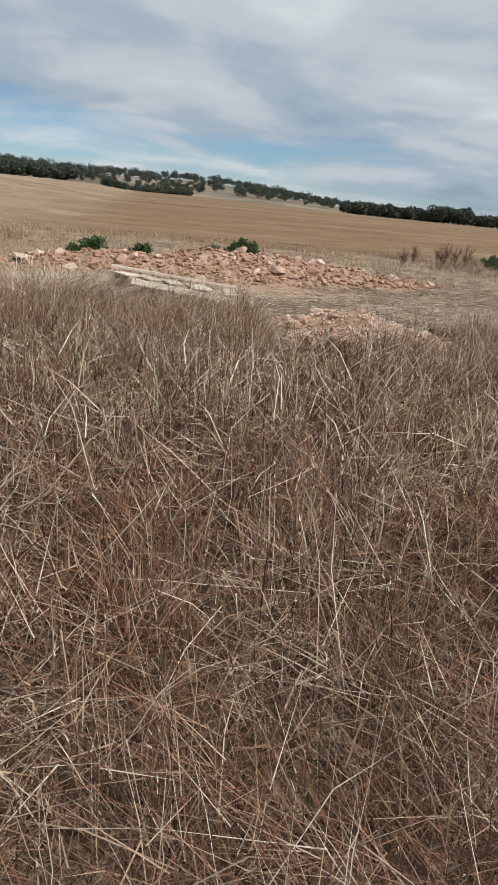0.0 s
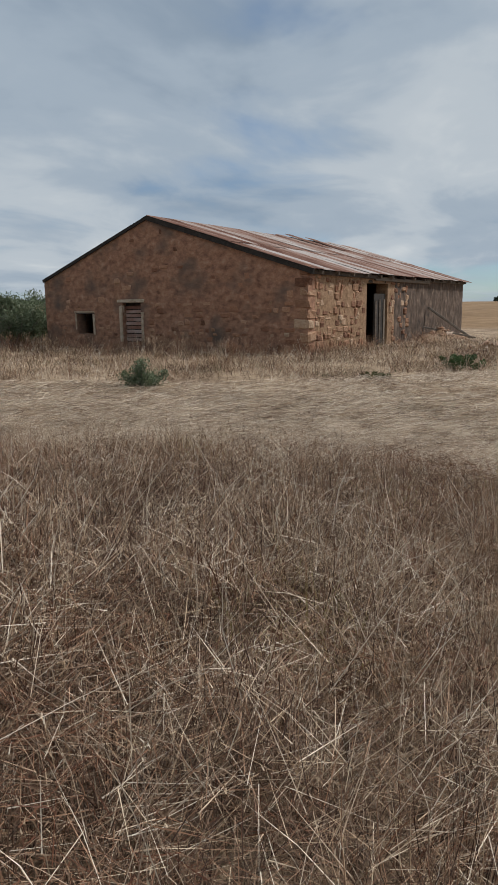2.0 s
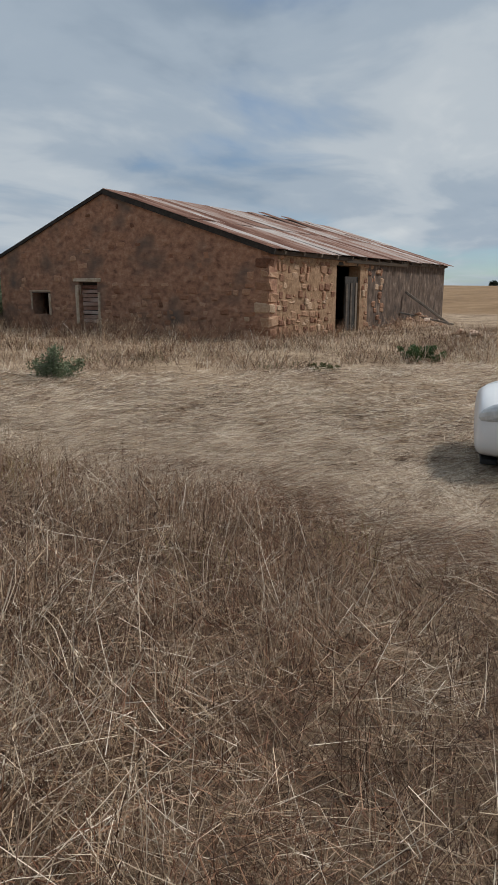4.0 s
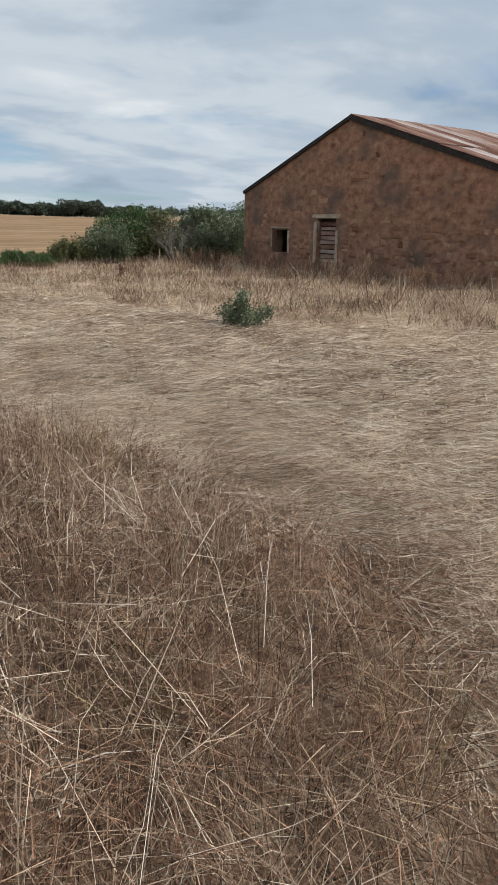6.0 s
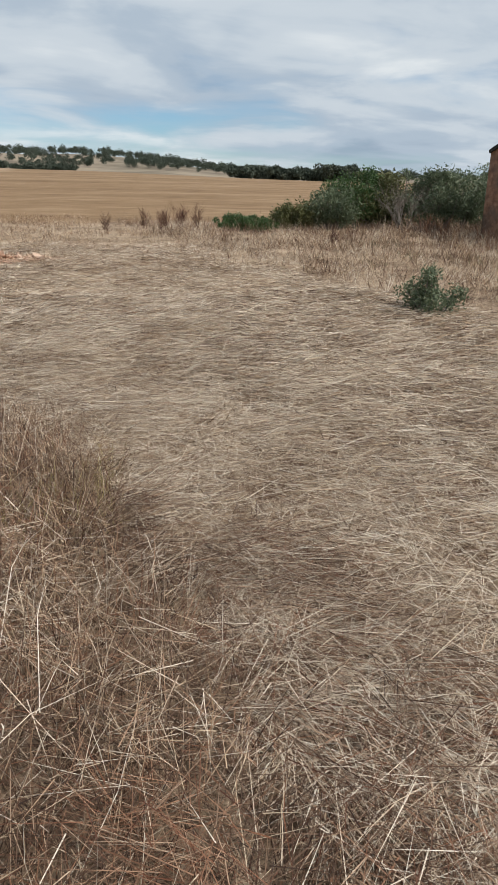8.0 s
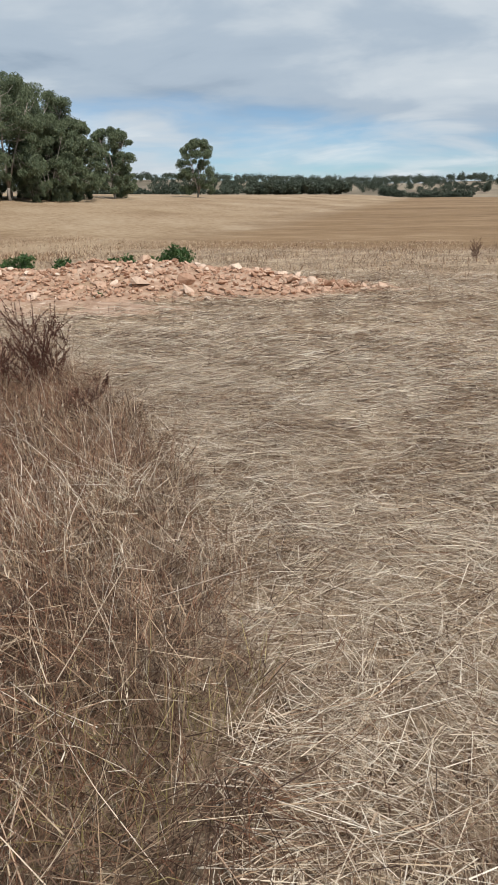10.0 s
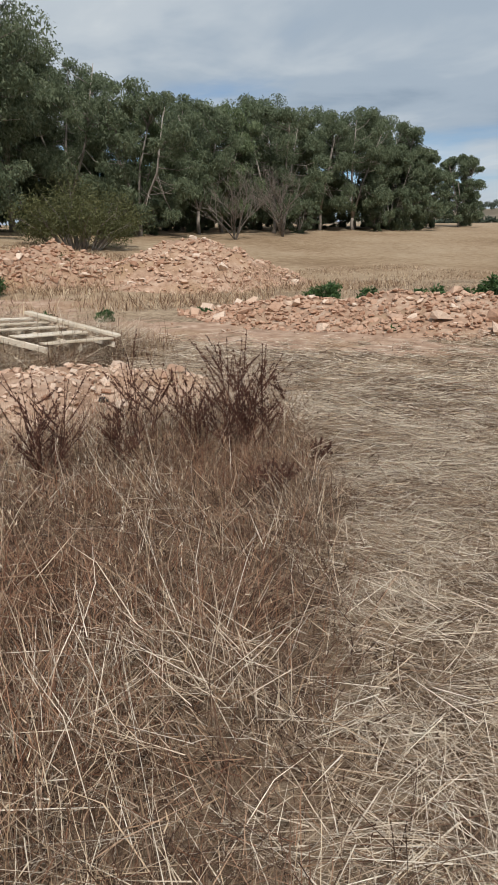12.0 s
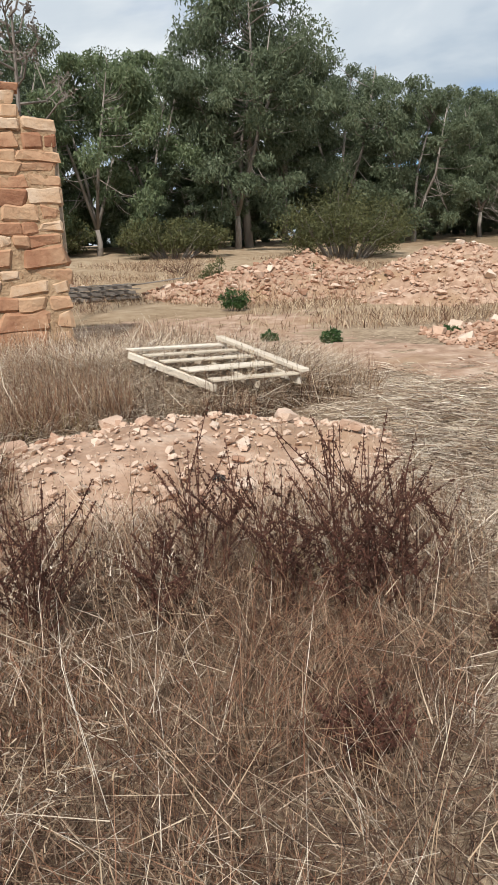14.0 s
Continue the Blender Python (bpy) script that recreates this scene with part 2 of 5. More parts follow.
def ground_material():
    """Bare straw-coloured soil near the yard, golden stubble beyond its western edge, grey-brown pasture to the south."""
    m = bpy.data.materials.new("yard_and_field_ground")
    m.use_nodes = True
    n, l = m.node_tree.nodes, m.node_tree.links
    b = n["Principled BSDF"]
    b.inputs["Roughness"].default_value = 0.95
    b.inputs["Specular IOR Level"].default_value = 0.15
    t = n.new("ShaderNodeTexCoord")
    s = n.new("ShaderNodeSeparateXYZ")
    l.new(t.outputs["Object"], s.inputs[0])

    def noise_at(scale, stretch, detail=8):
        mp = n.new("ShaderNodeMapping")
        mp.inputs["Scale"].default_value = stretch
        l.new(t.outputs["Object"], mp.inputs[0])
        k = n.new("ShaderNodeTexNoise")
        k.inputs["Scale"].default_value, k.inputs["Detail"].default_value, k.inputs["Roughness"].default_value = scale, detail, 0.65
        l.new(mp.outputs[0], k.inputs[0])
        return k.outputs[0]

    def ramp(fac, stops):
        r = n.new("ShaderNodeValToRGB")
        while len(r.color_ramp.elements) < len(stops):
            r.color_ramp.elements.new(0.5)
        for e, (p, c) in zip(r.color_ramp.elements, stops):
            e.position, e.color = p, (*c, 1)
        l.new(fac, r.inputs[0])
        return r.outputs[0]

    def calc(op, a, b_, c_=None):
        k = n.new("ShaderNodeMath")
        k.operation = op
        for i, v in enumerate((a, b_, c_)):
            if v is None:
                continue
            if isinstance(v, (int, float)):
                k.inputs[i].default_value = v
            else:
                l.new(v, k.inputs[i])
        return k.outputs[0]

    def blend(fac, a, b_):
        k = n.new("ShaderNodeMix")
        k.data_type = "RGBA"
        l.new(fac, k.inputs[0]), l.new(a, k.inputs[6]), l.new(b_, k.inputs[7])
        return k.outputs[2]

    def mask(v, low, high):
        k = n.new("ShaderNodeMapRange")
        k.interpolation_type = "SMOOTHSTEP"
        k.inputs[1].default_value, k.inputs[2].default_value = low, high
        l.new(v, k.inputs[0])
        return k.outputs[0]

    yard = ramp(calc("ADD", calc("MULTIPLY", noise_at(0.7, (1, 1, 1)), 0.45), calc("MULTIPLY", noise_at(9, (0.6, 1.6, 1)), 0.55)),
                [(0.38, (0.10, 0.066, 0.042)), (0.5, (0.29, 0.21, 0.14)), (0.62, (0.52, 0.405, 0.285))])
    stubble = ramp(calc("ADD", calc("MULTIPLY", noise_at(0.05, (1.5, 0.4, 1)), 0.55), calc("MULTIPLY", noise_at(0.6, (1, 0.5, 1)), 0.45)),
                   [(0.35, (0.15, 0.09, 0.047)), (0.5, (0.235, 0.15, 0.082)), (0.65, (0.345, 0.24, 0.145))])
    pasture = ramp(calc("ADD", calc("MULTIPLY", noise_at(0.09, (0.6, 1.3, 1)), 0.55), calc("MULTIPLY", noise_at(2.2, (1, 1, 1)), 0.45)),
                   [(0.38, (0.22, 0.145, 0.085)), (0.5, (0.34, 0.245, 0.155)), (0.62, (0.46, 0.36, 0.25))])
    hill = ramp(noise_at(0.012, (1, 1, 1)), [(0.4, (0.15, 0.125, 0.09)), (0.6, (0.29, 0.235, 0.17))])
    edge = calc("MULTIPLY", noise_at(0.12, (1, 1, 1), 4), 9.0)
    west = mask(calc("ADD", calc("MULTIPLY", s.outputs[0], -1.0), edge), 24.0, 28.0)
    south = mask(calc("ADD", calc("MULTIPLY", s.outputs[1], -1.0), edge), 29.0, 36.0)
    north = mask(calc("ADD", s.outputs[1], edge), 30.0, 40.0)
    far = mask(calc("ADD", calc("MULTIPLY", s.outputs[0], -1.0), calc("MULTIPLY", edge, 8.0)), 400.0, 430.0)
    col = blend(south, yard, pasture)
    col = blend(calc("MULTIPLY", west, calc("SUBTRACT", 1.0, calc("MULTIPLY", south, 0.8))), col, stubble)
    col = blend(north, col, stubble)
    col = blend(far, col, hill)
    l.new(col, b.inputs["Base Color"])
    bp = n.new("ShaderNodeBump")
    bp.inputs["Strength"].default_value, bp.inputs["Distance"].default_value = 0.7, 0.04
    l.new(noise_at(22, (0.7, 1.4, 1)), bp.inputs["Height"])
    l.new(bp.outputs[0], b.inputs["Normal"])
    return m


m_ground = ground_material()


# ---- helpers of this scene ----
def smooth(v, a, b):
    v = np.clip((np.asarray(v, float) - a) / (b - a), 0, 1)
    return v * v * (3 - 2 * v)


def wave(x, y, s=1.0):
    """Cheap smooth unevenness, about -1 to 1."""
    return (np.sin(x * 1.7 * s + 1.3 * np.sin(y * 0.9 * s)) + np.sin(y * 2.1 * s + 1.1 * np.sin(x * 1.3 * s + 2.0)) + np.sin((x + y) * 3.7 * s) * 0.5) / 2.5


def ground_z(x, y):
    x, y = np.asarray(x, float), np.asarray(y, float)
    south = 2.6 * smooth(-y, 26, 62) + 0.03 * np.clip(-y - 58, 0, 100)
    west = np.maximum(-x - 28, 0) * 0.0215 * (1 - 0.62 * smooth(y, -10, 160)) * (1 - 0.3 * smooth(-y, 20, 150))
    west = np.minimum(west, 7.5 + 0.0 * west)
    hills = 33 * smooth(-x, 480, 1000) * (1 - 0.75 * smooth(y, -10, 260)) * (0.85 + 0.15 * np.sin(y * 0.012))
    north = 0.014 * np.maximum(y - 35, 0)
    north = np.minimum(north, 3.2)
    return south + west + hills + north + 0.045 * wave(x, y, 0.55) + 0.02 * wave(x, y, 2.1)


def link_mesh(name, verts, faces, mat, parent=None, smooth_shade=False):
    me = bpy.data.meshes.new(name)
    me.from_pydata([tuple(v) for v in verts], [], faces)
    me.materials.append(mat)
    if smooth_shade:
        me.polygons.foreach_set("use_smooth", [True] * len(me.polygons))
    me.update()
    ob = new(name, me)
    ob.parent = parent
    return ob


def fast_mesh(name, verts, tris, mat):
    """A mesh from numpy arrays of points and of triangles."""
    me = bpy.data.meshes.new(name)
    verts, tris = np.asarray(verts, np.float32), np.asarray(tris, np.int32)
    me.vertices.add(len(verts))
    me.vertices.foreach_set("co", verts.ravel())
    me.loops.add(tris.size)
    me.loops.foreach_set("vertex_index", tris.ravel())
    me.polygons.add(len(tris))
    me.polygons.foreach_set("loop_start", np.arange(0, tris.size, 3, dtype=np.int32))
    me.update(calc_edges=True)
    me.materials.append(mat)
    return me


def part(name, bm, mat, parent, label=""):
    me = bpy.data.meshes.new(name)
    bm.to_mesh(me)
    bm.free()
    me.materials.append(mat)
    ob = new(name, me)
    ob.parent = parent
    return tagged(ob, label=label)


def box_bm(x0, x1, y0, y1, z0, z1, bevel=0.0, jitter=0.0, rng=None):
    bm = bmesh.new()
    bmesh.ops.create_cube(bm, size=1.0)
    for v in bm.verts:
        v.co = Vector((x0 + (v.co.x + 0.5) * (x1 - x0), y0 + (v.co.y + 0.5) * (y1 - y0), z0 + (v.co.z + 0.5) * (z1 - z0)))
        if jitter:
            v.co += Vector([(rng or random).uniform(-jitter, jitter) for _ in range(3)])
    if bevel:
        bmesh.ops.bevel(bm, geom=list(bm.edges), offset=bevel, segments=1, affect="EDGES")
    return bm


def empty(name, x, y, z, label, category, **kw):
    ob = new(name)
    ob.location = (x, y, z)
    return tagged(ob, label=label, category=category, **kw)


def tube(points, radii, sides=6):
    """Points and faces of a tapered tube along points."""
    vs, fs = [], []
    pts = [Vector(p) for p in points]
    for i, p in enumerate(pts):
        d = (pts[min(i + 1, len(pts) - 1)] - pts[max(i - 1, 0)]).normalized()
        u = d.cross(Vector((0.3, 1, 0.1))).normalized() if abs(d.y) < 0.9 else d.cross(Vector((1, 0.2, 0))).normalized()
        w = d.cross(u)
        for k in range(sides):
            a = 2 * math.pi * k / sides
            vs.append(p + (u * math.cos(a) + w * math.sin(a)) * radii[i])
    for i in range(len(pts) - 1):
        for k in range(sides):
            a, b = i * sides + k, i * sides + (k + 1) % sides
            fs.append((a, b, b + sides, a + sides))
    fs.append(tuple(range(sides))[::-1])
    fs.append(tuple((len(pts) - 1) * sides + k for k in range(sides)))
    return vs, fs


def tubes_mesh(runs, sides=5):
    vs, fs = [], []
    for pts, rad in runs:
        v, f = tube(pts, rad, sides)
        fs += [tuple(i + len(vs) for i in q) for q in f]
        vs += v
    return vs, fs


def ribbons(base, tip_dir, length, width, droop, rng):
    """Grass blades: base (n,3), lean direction (n,3), length, width, droop arrays -> points and triangles."""
    n = len(base)
    side = np.cross(tip_dir, np.array([0.0, 0.0, 1.0]) + 0.35 * rng.normal(size=(n, 3)))
    side /= np.linalg.norm(side, axis=1, keepdims=True) + 1e-9
    down = np.zeros((n, 3))
    down[:, 2] = -1
    L, W, D = length[:, None], width[:, None], droop[:, None]
    mid = base + tip_dir * L * 0.55 + down * L * D * 0.18 + side * L * rng.normal(0, 0.045, (n, 1))
    end = base + tip_dir * L + down * L * D * 0.62
    v = np.stack([base - side * W * 0.5, base + side * W * 0.5, mid - side * W * 0.42, mid + side * W * 0.42, end], 1).reshape(-1, 3)
    k = np.arange(n)[:, None] * 5
    tri = np.concatenate([k + [0, 1, 3], k + [0, 3, 2], k + [2, 3, 4]], 1).reshape(-1, 3)
    return v, tri


# ---- ground ----
def build_ground():
    cx, cy = 5.0, -15.0
    rings = np.concatenate([np.linspace(0, 30, 90), np.geomspace(30.6, 3600, 90)])
    seg = 240
    ang = np.linspace(0, 2 * np.pi, seg, endpoint=False)
    verts = [(cx, cy, float(ground_z(cx, cy)))]
    for r in rings[1:]:
        x, y = cx + r * np.cos(ang), cy + r * np.sin(ang)
        verts += list(zip(x.tolist(), y.tolist(), ground_z(x, y).tolist()))
    faces = [(0, 1 + k, 1 + (k + 1) % seg) for k in range(seg)]
    for i in range(len(rings) - 2):
        a = 1 + i * seg
        faces += [(a + k, a + seg + k, a + seg + (k + 1) % seg, a + (k + 1) % seg) for k in range(seg)]
    ob = link_mesh("ground", verts, faces, m_ground, smooth_shade=True)
    tagged(ob, label="dry straw-covered ground running out to golden stubble fields", category="ground", kind="structure")


build_ground()

# ---- stone barn ----
BW, BL, EAVE, RIDGE, RX, TH = 13.08, 17.2, 2.84, 5.03, -6.95, 0.5
DOOR, WIN, SIDE_DOOR = (-8.5, -7.52, -0.3, 1.86), (-11.15, -10.2, 0.62, 1.45), (4.75, 6.85, -0.3, 2.5)


def wall_grid(us, zs, holes, top=None, cell=0.28):
    """A solid wall in u (along) and z, with real openings; returns points (u, depth, z) and faces. Depth 0 is the outer face."""
    def cuts(lo, hi, extra):
        edges = sorted({lo, hi, *[e for e in extra if lo < e < hi]})
        out = []
        for a, b in zip(edges, edges[1:]):
            k = max(1, round((b - a) / cell))
            out += [a + (b - a) * i / k for i in range(k)]
        return out + [hi]
    u = cuts(us[0], us[1], [h[i] for h in holes for i in (0, 1)])
    z = cuts(zs[0], zs[1], [h[i] for h in holes for i in (2, 3)])
    rows = len(z)
    if top:
        extra_rows = 8
    idx, verts, faces = {}, [], []

    def vert(i, j, d):
        key = (i, j, d)
        if key not in idx:
            uu = u[i]
            if j < rows:
                zz = z[j]
            else:
                f = (j - rows + 1) / extra_rows
                zz = zs[1] + f * max(top(uu) - zs[1], 0.002 * (j - rows + 1))
            rough = 0.0
            inner = 0 < i < len(u) - 1 and not any(abs(uu - h[k]) < 1e-6 for h in holes for k in (0, 1))
            if d == 0 and inner:
                rough = 0.03 * float(wave(uu * 2.3, zz * 2.9)) + 0.012 * float(wave(uu * 7, zz * 8))
            idx[key] = len(verts)
            verts.append((uu, rough if d == 0 else TH, zz))
        return idx[key]

    total = rows - 1 + (extra_rows if top else 0)
    def solid(i, j):
        if i < 0 or j < 0 or i >= len(u) - 1 or j >= total:
            return False
        if j >= rows - 1:
            return True
        mu, mz = (u[i] + u[i + 1]) / 2, (z[j] + z[j + 1]) / 2
        return not any(h[0] < mu < h[1] and h[2] < mz < h[3] for h in holes)
    for i in range(len(u) - 1):
        for j in range(total):
            if not solid(i, j):
                continue
            a = [vert(i, j, 0), vert(i + 1, j, 0), vert(i + 1, j + 1, 0), vert(i, j + 1, 0)]
            b = [vert(i, j, 1), vert(i + 1, j, 1), vert(i + 1, j + 1, 1), vert(i, j + 1, 1)]
            faces.append(tuple(a))
            faces.append(tuple(reversed(b)))
            for (di, dj), (p, q) in zip(((0, -1), (1, 0), (0, 1), (-1, 0)), ((0, 1), (1, 2), (2, 3), (3, 0))):
                if not solid(i + di, j + dj):
                    faces.append((a[q], a[p], b[p], b[q]))
    return verts, faces


def roof_top(u):
    return EAVE + (RIDGE - EAVE) * ((u + BW) / (RX + BW) if u < RX else -u / -RX)


def irregular_stone(rng, w, d, h, cut=0.18):
    """A rough quarried block: a bevelled box with wandering corners, about 44 triangles."""
    bm = box_bm(-w / 2, w / 2, -d / 2, d / 2, -h / 2, h / 2)
    for v in bm.verts:
        v.co += Vector((rng.uniform(-cut, cut) * w * 0.5, 0, rng.uniform(-cut, cut) * h * 0.5))
    bmesh.ops.bevel(bm, geom=list(bm.edges), offset=min(w, d, h) * 0.16, segments=1, affect="EDGES")
    return bm


def build_barn():
    rng = random.Random(4)
    barn = empty("stone_barn", 0, 0, 0, "old ochre stone barn with rusty iron roof and weathered rendered gable", "barn")
    v, f = wall_grid((-BW, 0), (-0.4, EAVE), [DOOR, WIN], roof_top)
    gable = link_mesh("gable_wall", [(a, b, c) for a, b, c in v], f, m_wall, barn)
    tagged(gable, label="weathered brown rendered gable wall")
    v, f = wall_grid((TH, 7.6), (-0.4, EAVE - 0.06), [SIDE_DOOR])
    side = link_mesh("side_wall", [(-b, a, c) for a, b, c in v], f, m_mortar, barn)
    v, f = wall_grid((7.6, BL), (-0.4, EAVE - 0.06), [])
    tagged(link_mesh("side_wall", [(-b, a, c) for a, b, c in v], f, m_dark_wall, barn), label="dark stained far stretch of side wall")
    tagged(side, label="coursed rubble stone side wall")
    v, f = wall_grid((TH, BL), (-0.4, EAVE - 0.06), [], cell=1.2)
    link_mesh("side_wall", [(-BW + b, a, c) for a, b, c in v], [tuple(reversed(q)) for q in f], m_wall, barn)
    v, f = wall_grid((-BW + TH, -TH), (-0.4, EAVE), [], lambda u: roof_top(u) - 0.05, cell=1.2)
    link_mesh("gable_wall", [(a, BL - b, c) for a, b, c in v], [tuple(reversed(q)) for q in f], m_wall, barn)
    # roof of corrugated sheets, some slipped
    slope = math.atan2(RIDGE - EAVE, -RX)
    run = math.hypot(RIDGE - EAVE, -RX) + 0.28
    ys = np.arange(-0.12, BL + 0.2, 0.78)

    def sheet(length, width, ridges=9, amp=0.012, seg=5):
        vs, fs, nx = [], [], ridges * 4 + 1
        for j in range(seg + 1):
            for i in range(nx):
                vs.append((j / seg * length, i / (nx - 1) * width, amp * math.sin(i / 4 * 2 * math.pi)))
        for j in range(seg):
            for i in range(nx - 1):
                a = j * nx + i
                fs.append((a, a + 1, a + nx + 1, a + nx))
        return vs, fs
    me = None
    for row, (start, length) in enumerate(((0.0, run * 0.53), (run * 0.5, run * 0.5))):
        vs, fs = sheet(length, 0.84)
        me = bpy.data.meshes.new("roof_sheet")
        me.from_pydata(vs, [], fs)
        me.materials.append(m_iron)
        for y in ys:
            ob = new("roof_sheet", me)
            ob.parent = barn
            lift = 0.075 + (0.012 if row == 0 else 0.0) + rng.uniform(0, 0.012)
            ob.matrix_basis = (Matrix.Translation((RX + start * math.cos(slope), float(y), RIDGE - start * math.sin(slope) + lift))
                               @ Matrix.Rotation(slope + rng.uniform(-0.006, 0.006), 4, "Y") @ Matrix.Rotation(rng.uniform(-0.012, 0.012), 4, "Z"))
    lslope = math.atan2(RIDGE - EAVE, RX + BW)
    lrun = math.hypot(RIDGE - EAVE, RX + BW) + 0.12
    vs, fs = sheet(lrun, 0.84)
    me = bpy.data.meshes.new("roof_sheet")
    me.from_pydata([(-a, b, c) for a, b, c in vs], [], fs)
    me.materials.append(m_iron)
    for y in ys[1:]:
        ob = new("roof_sheet", me)
        ob.parent = barn
        ob.matrix_basis = Matrix.Translation((RX, float(y) - 0.3, RIDGE + 0.07)) @ Matrix.Rotation(-lslope, 4, "Y")
    # loose sheets lying over the far end of the roof
    vs, fs = sheet(2.4, 0.8)
    me = bpy.data.meshes.new("loose_sheet")
    me.from_pydata(vs, [], fs)
    me.materials.append(m_iron)
    for y, s, turn, up in ((9.2, 0.02, 0.1, 0.13), (10.3, -0.08, 0.12, 0.20), (12.4, -0.06, -0.1, 0.19), (14.6, 0.0, 0.16, 0.14), (7.4, 0.1, -0.06, 0.11)):
        ob = new("loose_sheet", me)
        ob.parent = barn
        ob.matrix_basis = (Matrix.Translation((RX + s * math.cos(slope), y, RIDGE - s * math.sin(slope) + up)) @ Matrix.Rotation(slope + 0.35 * (up - 0.1), 4, "Y")
                           @ Matrix.Rotation(turn, 4, "Z"))
    # timbers: barge board, wall plate, rafters
    part("barge_board", box_bm(0, run, -0.05, 0.03, -0.15, 0.03), m_dark, barn, "dark barge board").matrix_basis = \
        Matrix.Translation((RX, -0.05, RIDGE + 0.05)) @ Matrix.Rotation(slope, 4, "Y")
    part("barge_board", box_bm(-lrun + 0.1, 0, -0.045, 0.02, -0.07, 0.05), m_dark, barn, "dark barge board").matrix_basis = \
        Matrix.Translation((RX, -0.03, RIDGE + 0.04)) @ Matrix.Rotation(-lslope, 4, "Y")
    for y0, y1, dz in ((0.05, 5.9, 0.0), (5.4, 11.6, -0.07), (11.2, 17.1, 0.02)):
        part("wall_plate", box_bm(0.0, 0.11, y0, y1, EAVE - 0.17 + dz, EAVE - 0.03 + dz, 0.012, 0.015, rng), m_timber, barn, "split grey timber wall plate")
    for y in np.arange(0.6, BL, 1.25):
        part("rafter", box_bm(0, run, -0.04, 0.04, -0.1, 0.0), m_timber, barn).matrix_basis = \
            Matrix.Translation((RX, float(y), RIDGE + 0.04)) @ Matrix.Rotation(slope, 4, "Y")
    part("door_lintel", box_bm(-0.3, -0.01, SIDE_DOOR[0] - 0.1, SIDE_DOOR[1] + 0.1, 2.5, 2.64, 0.02), m_dark, barn, "dark timber lintel")
    part("door_leaf", box_bm(-0.14, -0.09, SIDE_DOOR[0] + 0.95, SIDE_DOOR[1] - 0.01, -0.1, 2.1), m_dark, barn, "dark sagging plank door, half open")
    for y in (SIDE_DOOR[0] + 1.0, SIDE_DOOR[0] + 1.4, SIDE_DOOR[0] + 1.85):
        part("door_batten", box_bm(-0.088, -0.06, y, y + 0.15, -0.08, 1.9 - 0.1 * rng.random()), m_timber, barn)
    # gable door filled with corrugated iron strips, pale reveals
    n = 12
    for i in range(n):
        z0 = -0.12 + i * 1.9 / n
        part("iron_slat", box_bm(DOOR[0] + 0.03, DOOR[1] - 0.03, 0.12 + rng.uniform(0, 0.05), 0.17, z0, z0 + 1.9 / n - 0.035, 0.012, 0.012, rng), m_iron, barn)
    part("door_backing", box_bm(DOOR[0], DOOR[1], 0.22, 0.26, -0.3, 1.86), m_dark, barn)
    for x0, x1, z0, z1 in ((DOOR[0] - 0.17, DOOR[0] - 0.01, 0.3, 1.75), (DOOR[1] + 0.01, DOOR[1] + 0.15, -0.1, 1.5), (WIN[0] - 0.1, WIN[0] - 0.01, 0.8, 1.5),
                           (WIN[1] + 0.01, WIN[1] + 0.12, 0.62, 1.42), (DOOR[0] - 0.25, DOOR[1] + 0.2, 1.88, 1.98), (WIN[0] - 0.15, WIN[1] + 0.1, 1.48, 1.58)):
        part("plaster_reveal", box_bm(x0, x1, -0.045, 0.1, z0, z1, 0.015, 0.025, rng), m_plaster, barn, "flaking pale plaster reveal")
    part("window_lintel", box_bm(WIN[0] - 0.1, WIN[1] + 0.1, -0.02, 0.2, 1.45, 1.53, 0.015), m_timber, barn)
    # stones of the near stretch of side wall
    z = -0.25
    shapes = []
    for k in range(14):
        bm = irregular_stone(rng, 1, 1, 1, 0.34)
        me = bpy.data.meshes.new("stone")
        bm.to_mesh(me)
        bm.free()
        me.materials.append(m_barn_stone)
        shapes.append(me)
    gable_shapes = []
    for me in shapes:
        other = me.copy()
        other.materials[0] = m_gable_stone
        gable_shapes.append(other)

    def stone(x, y, z, sx, sy, sz):
        ob = new("stone", rng.choice(shapes if sx < sy else gable_shapes))
        ob.parent = side if sx < sy else gable
        ob.matrix_basis = Matrix.Translation((x, y, z)) @ Matrix.Rotation(rng.uniform(-0.05, 0.05), 4, "X" if sx < sy else "Y") @ Matrix.Diagonal((sx, sy, sz, 1))
    while z < EAVE - 0.2:
        h = rng.uniform(0.15, 0.32)
        y = 0.5 + rng.uniform(-0.1, 0.15)
        while y < 9.2:
            w = rng.uniform(0.18, 0.55)
            if not (y + w > SIDE_DOOR[0] - 0.02 and y < SIDE_DOOR[1] + 0.02 and z < 2.6) and rng.random() < (0.86 if y < 7.4 else 0.35):
                stone(-0.112 + rng.uniform(0, 0.022), y + w / 2, z + h / 2 + rng.uniform(-0.05, 0.05), 0.24, w * rng.uniform(0.7, 1.0), h * rng.uniform(0.65, 1.12))
            y += w
        z += h
    # quoins at the corner
    z, k = -0.3, 0
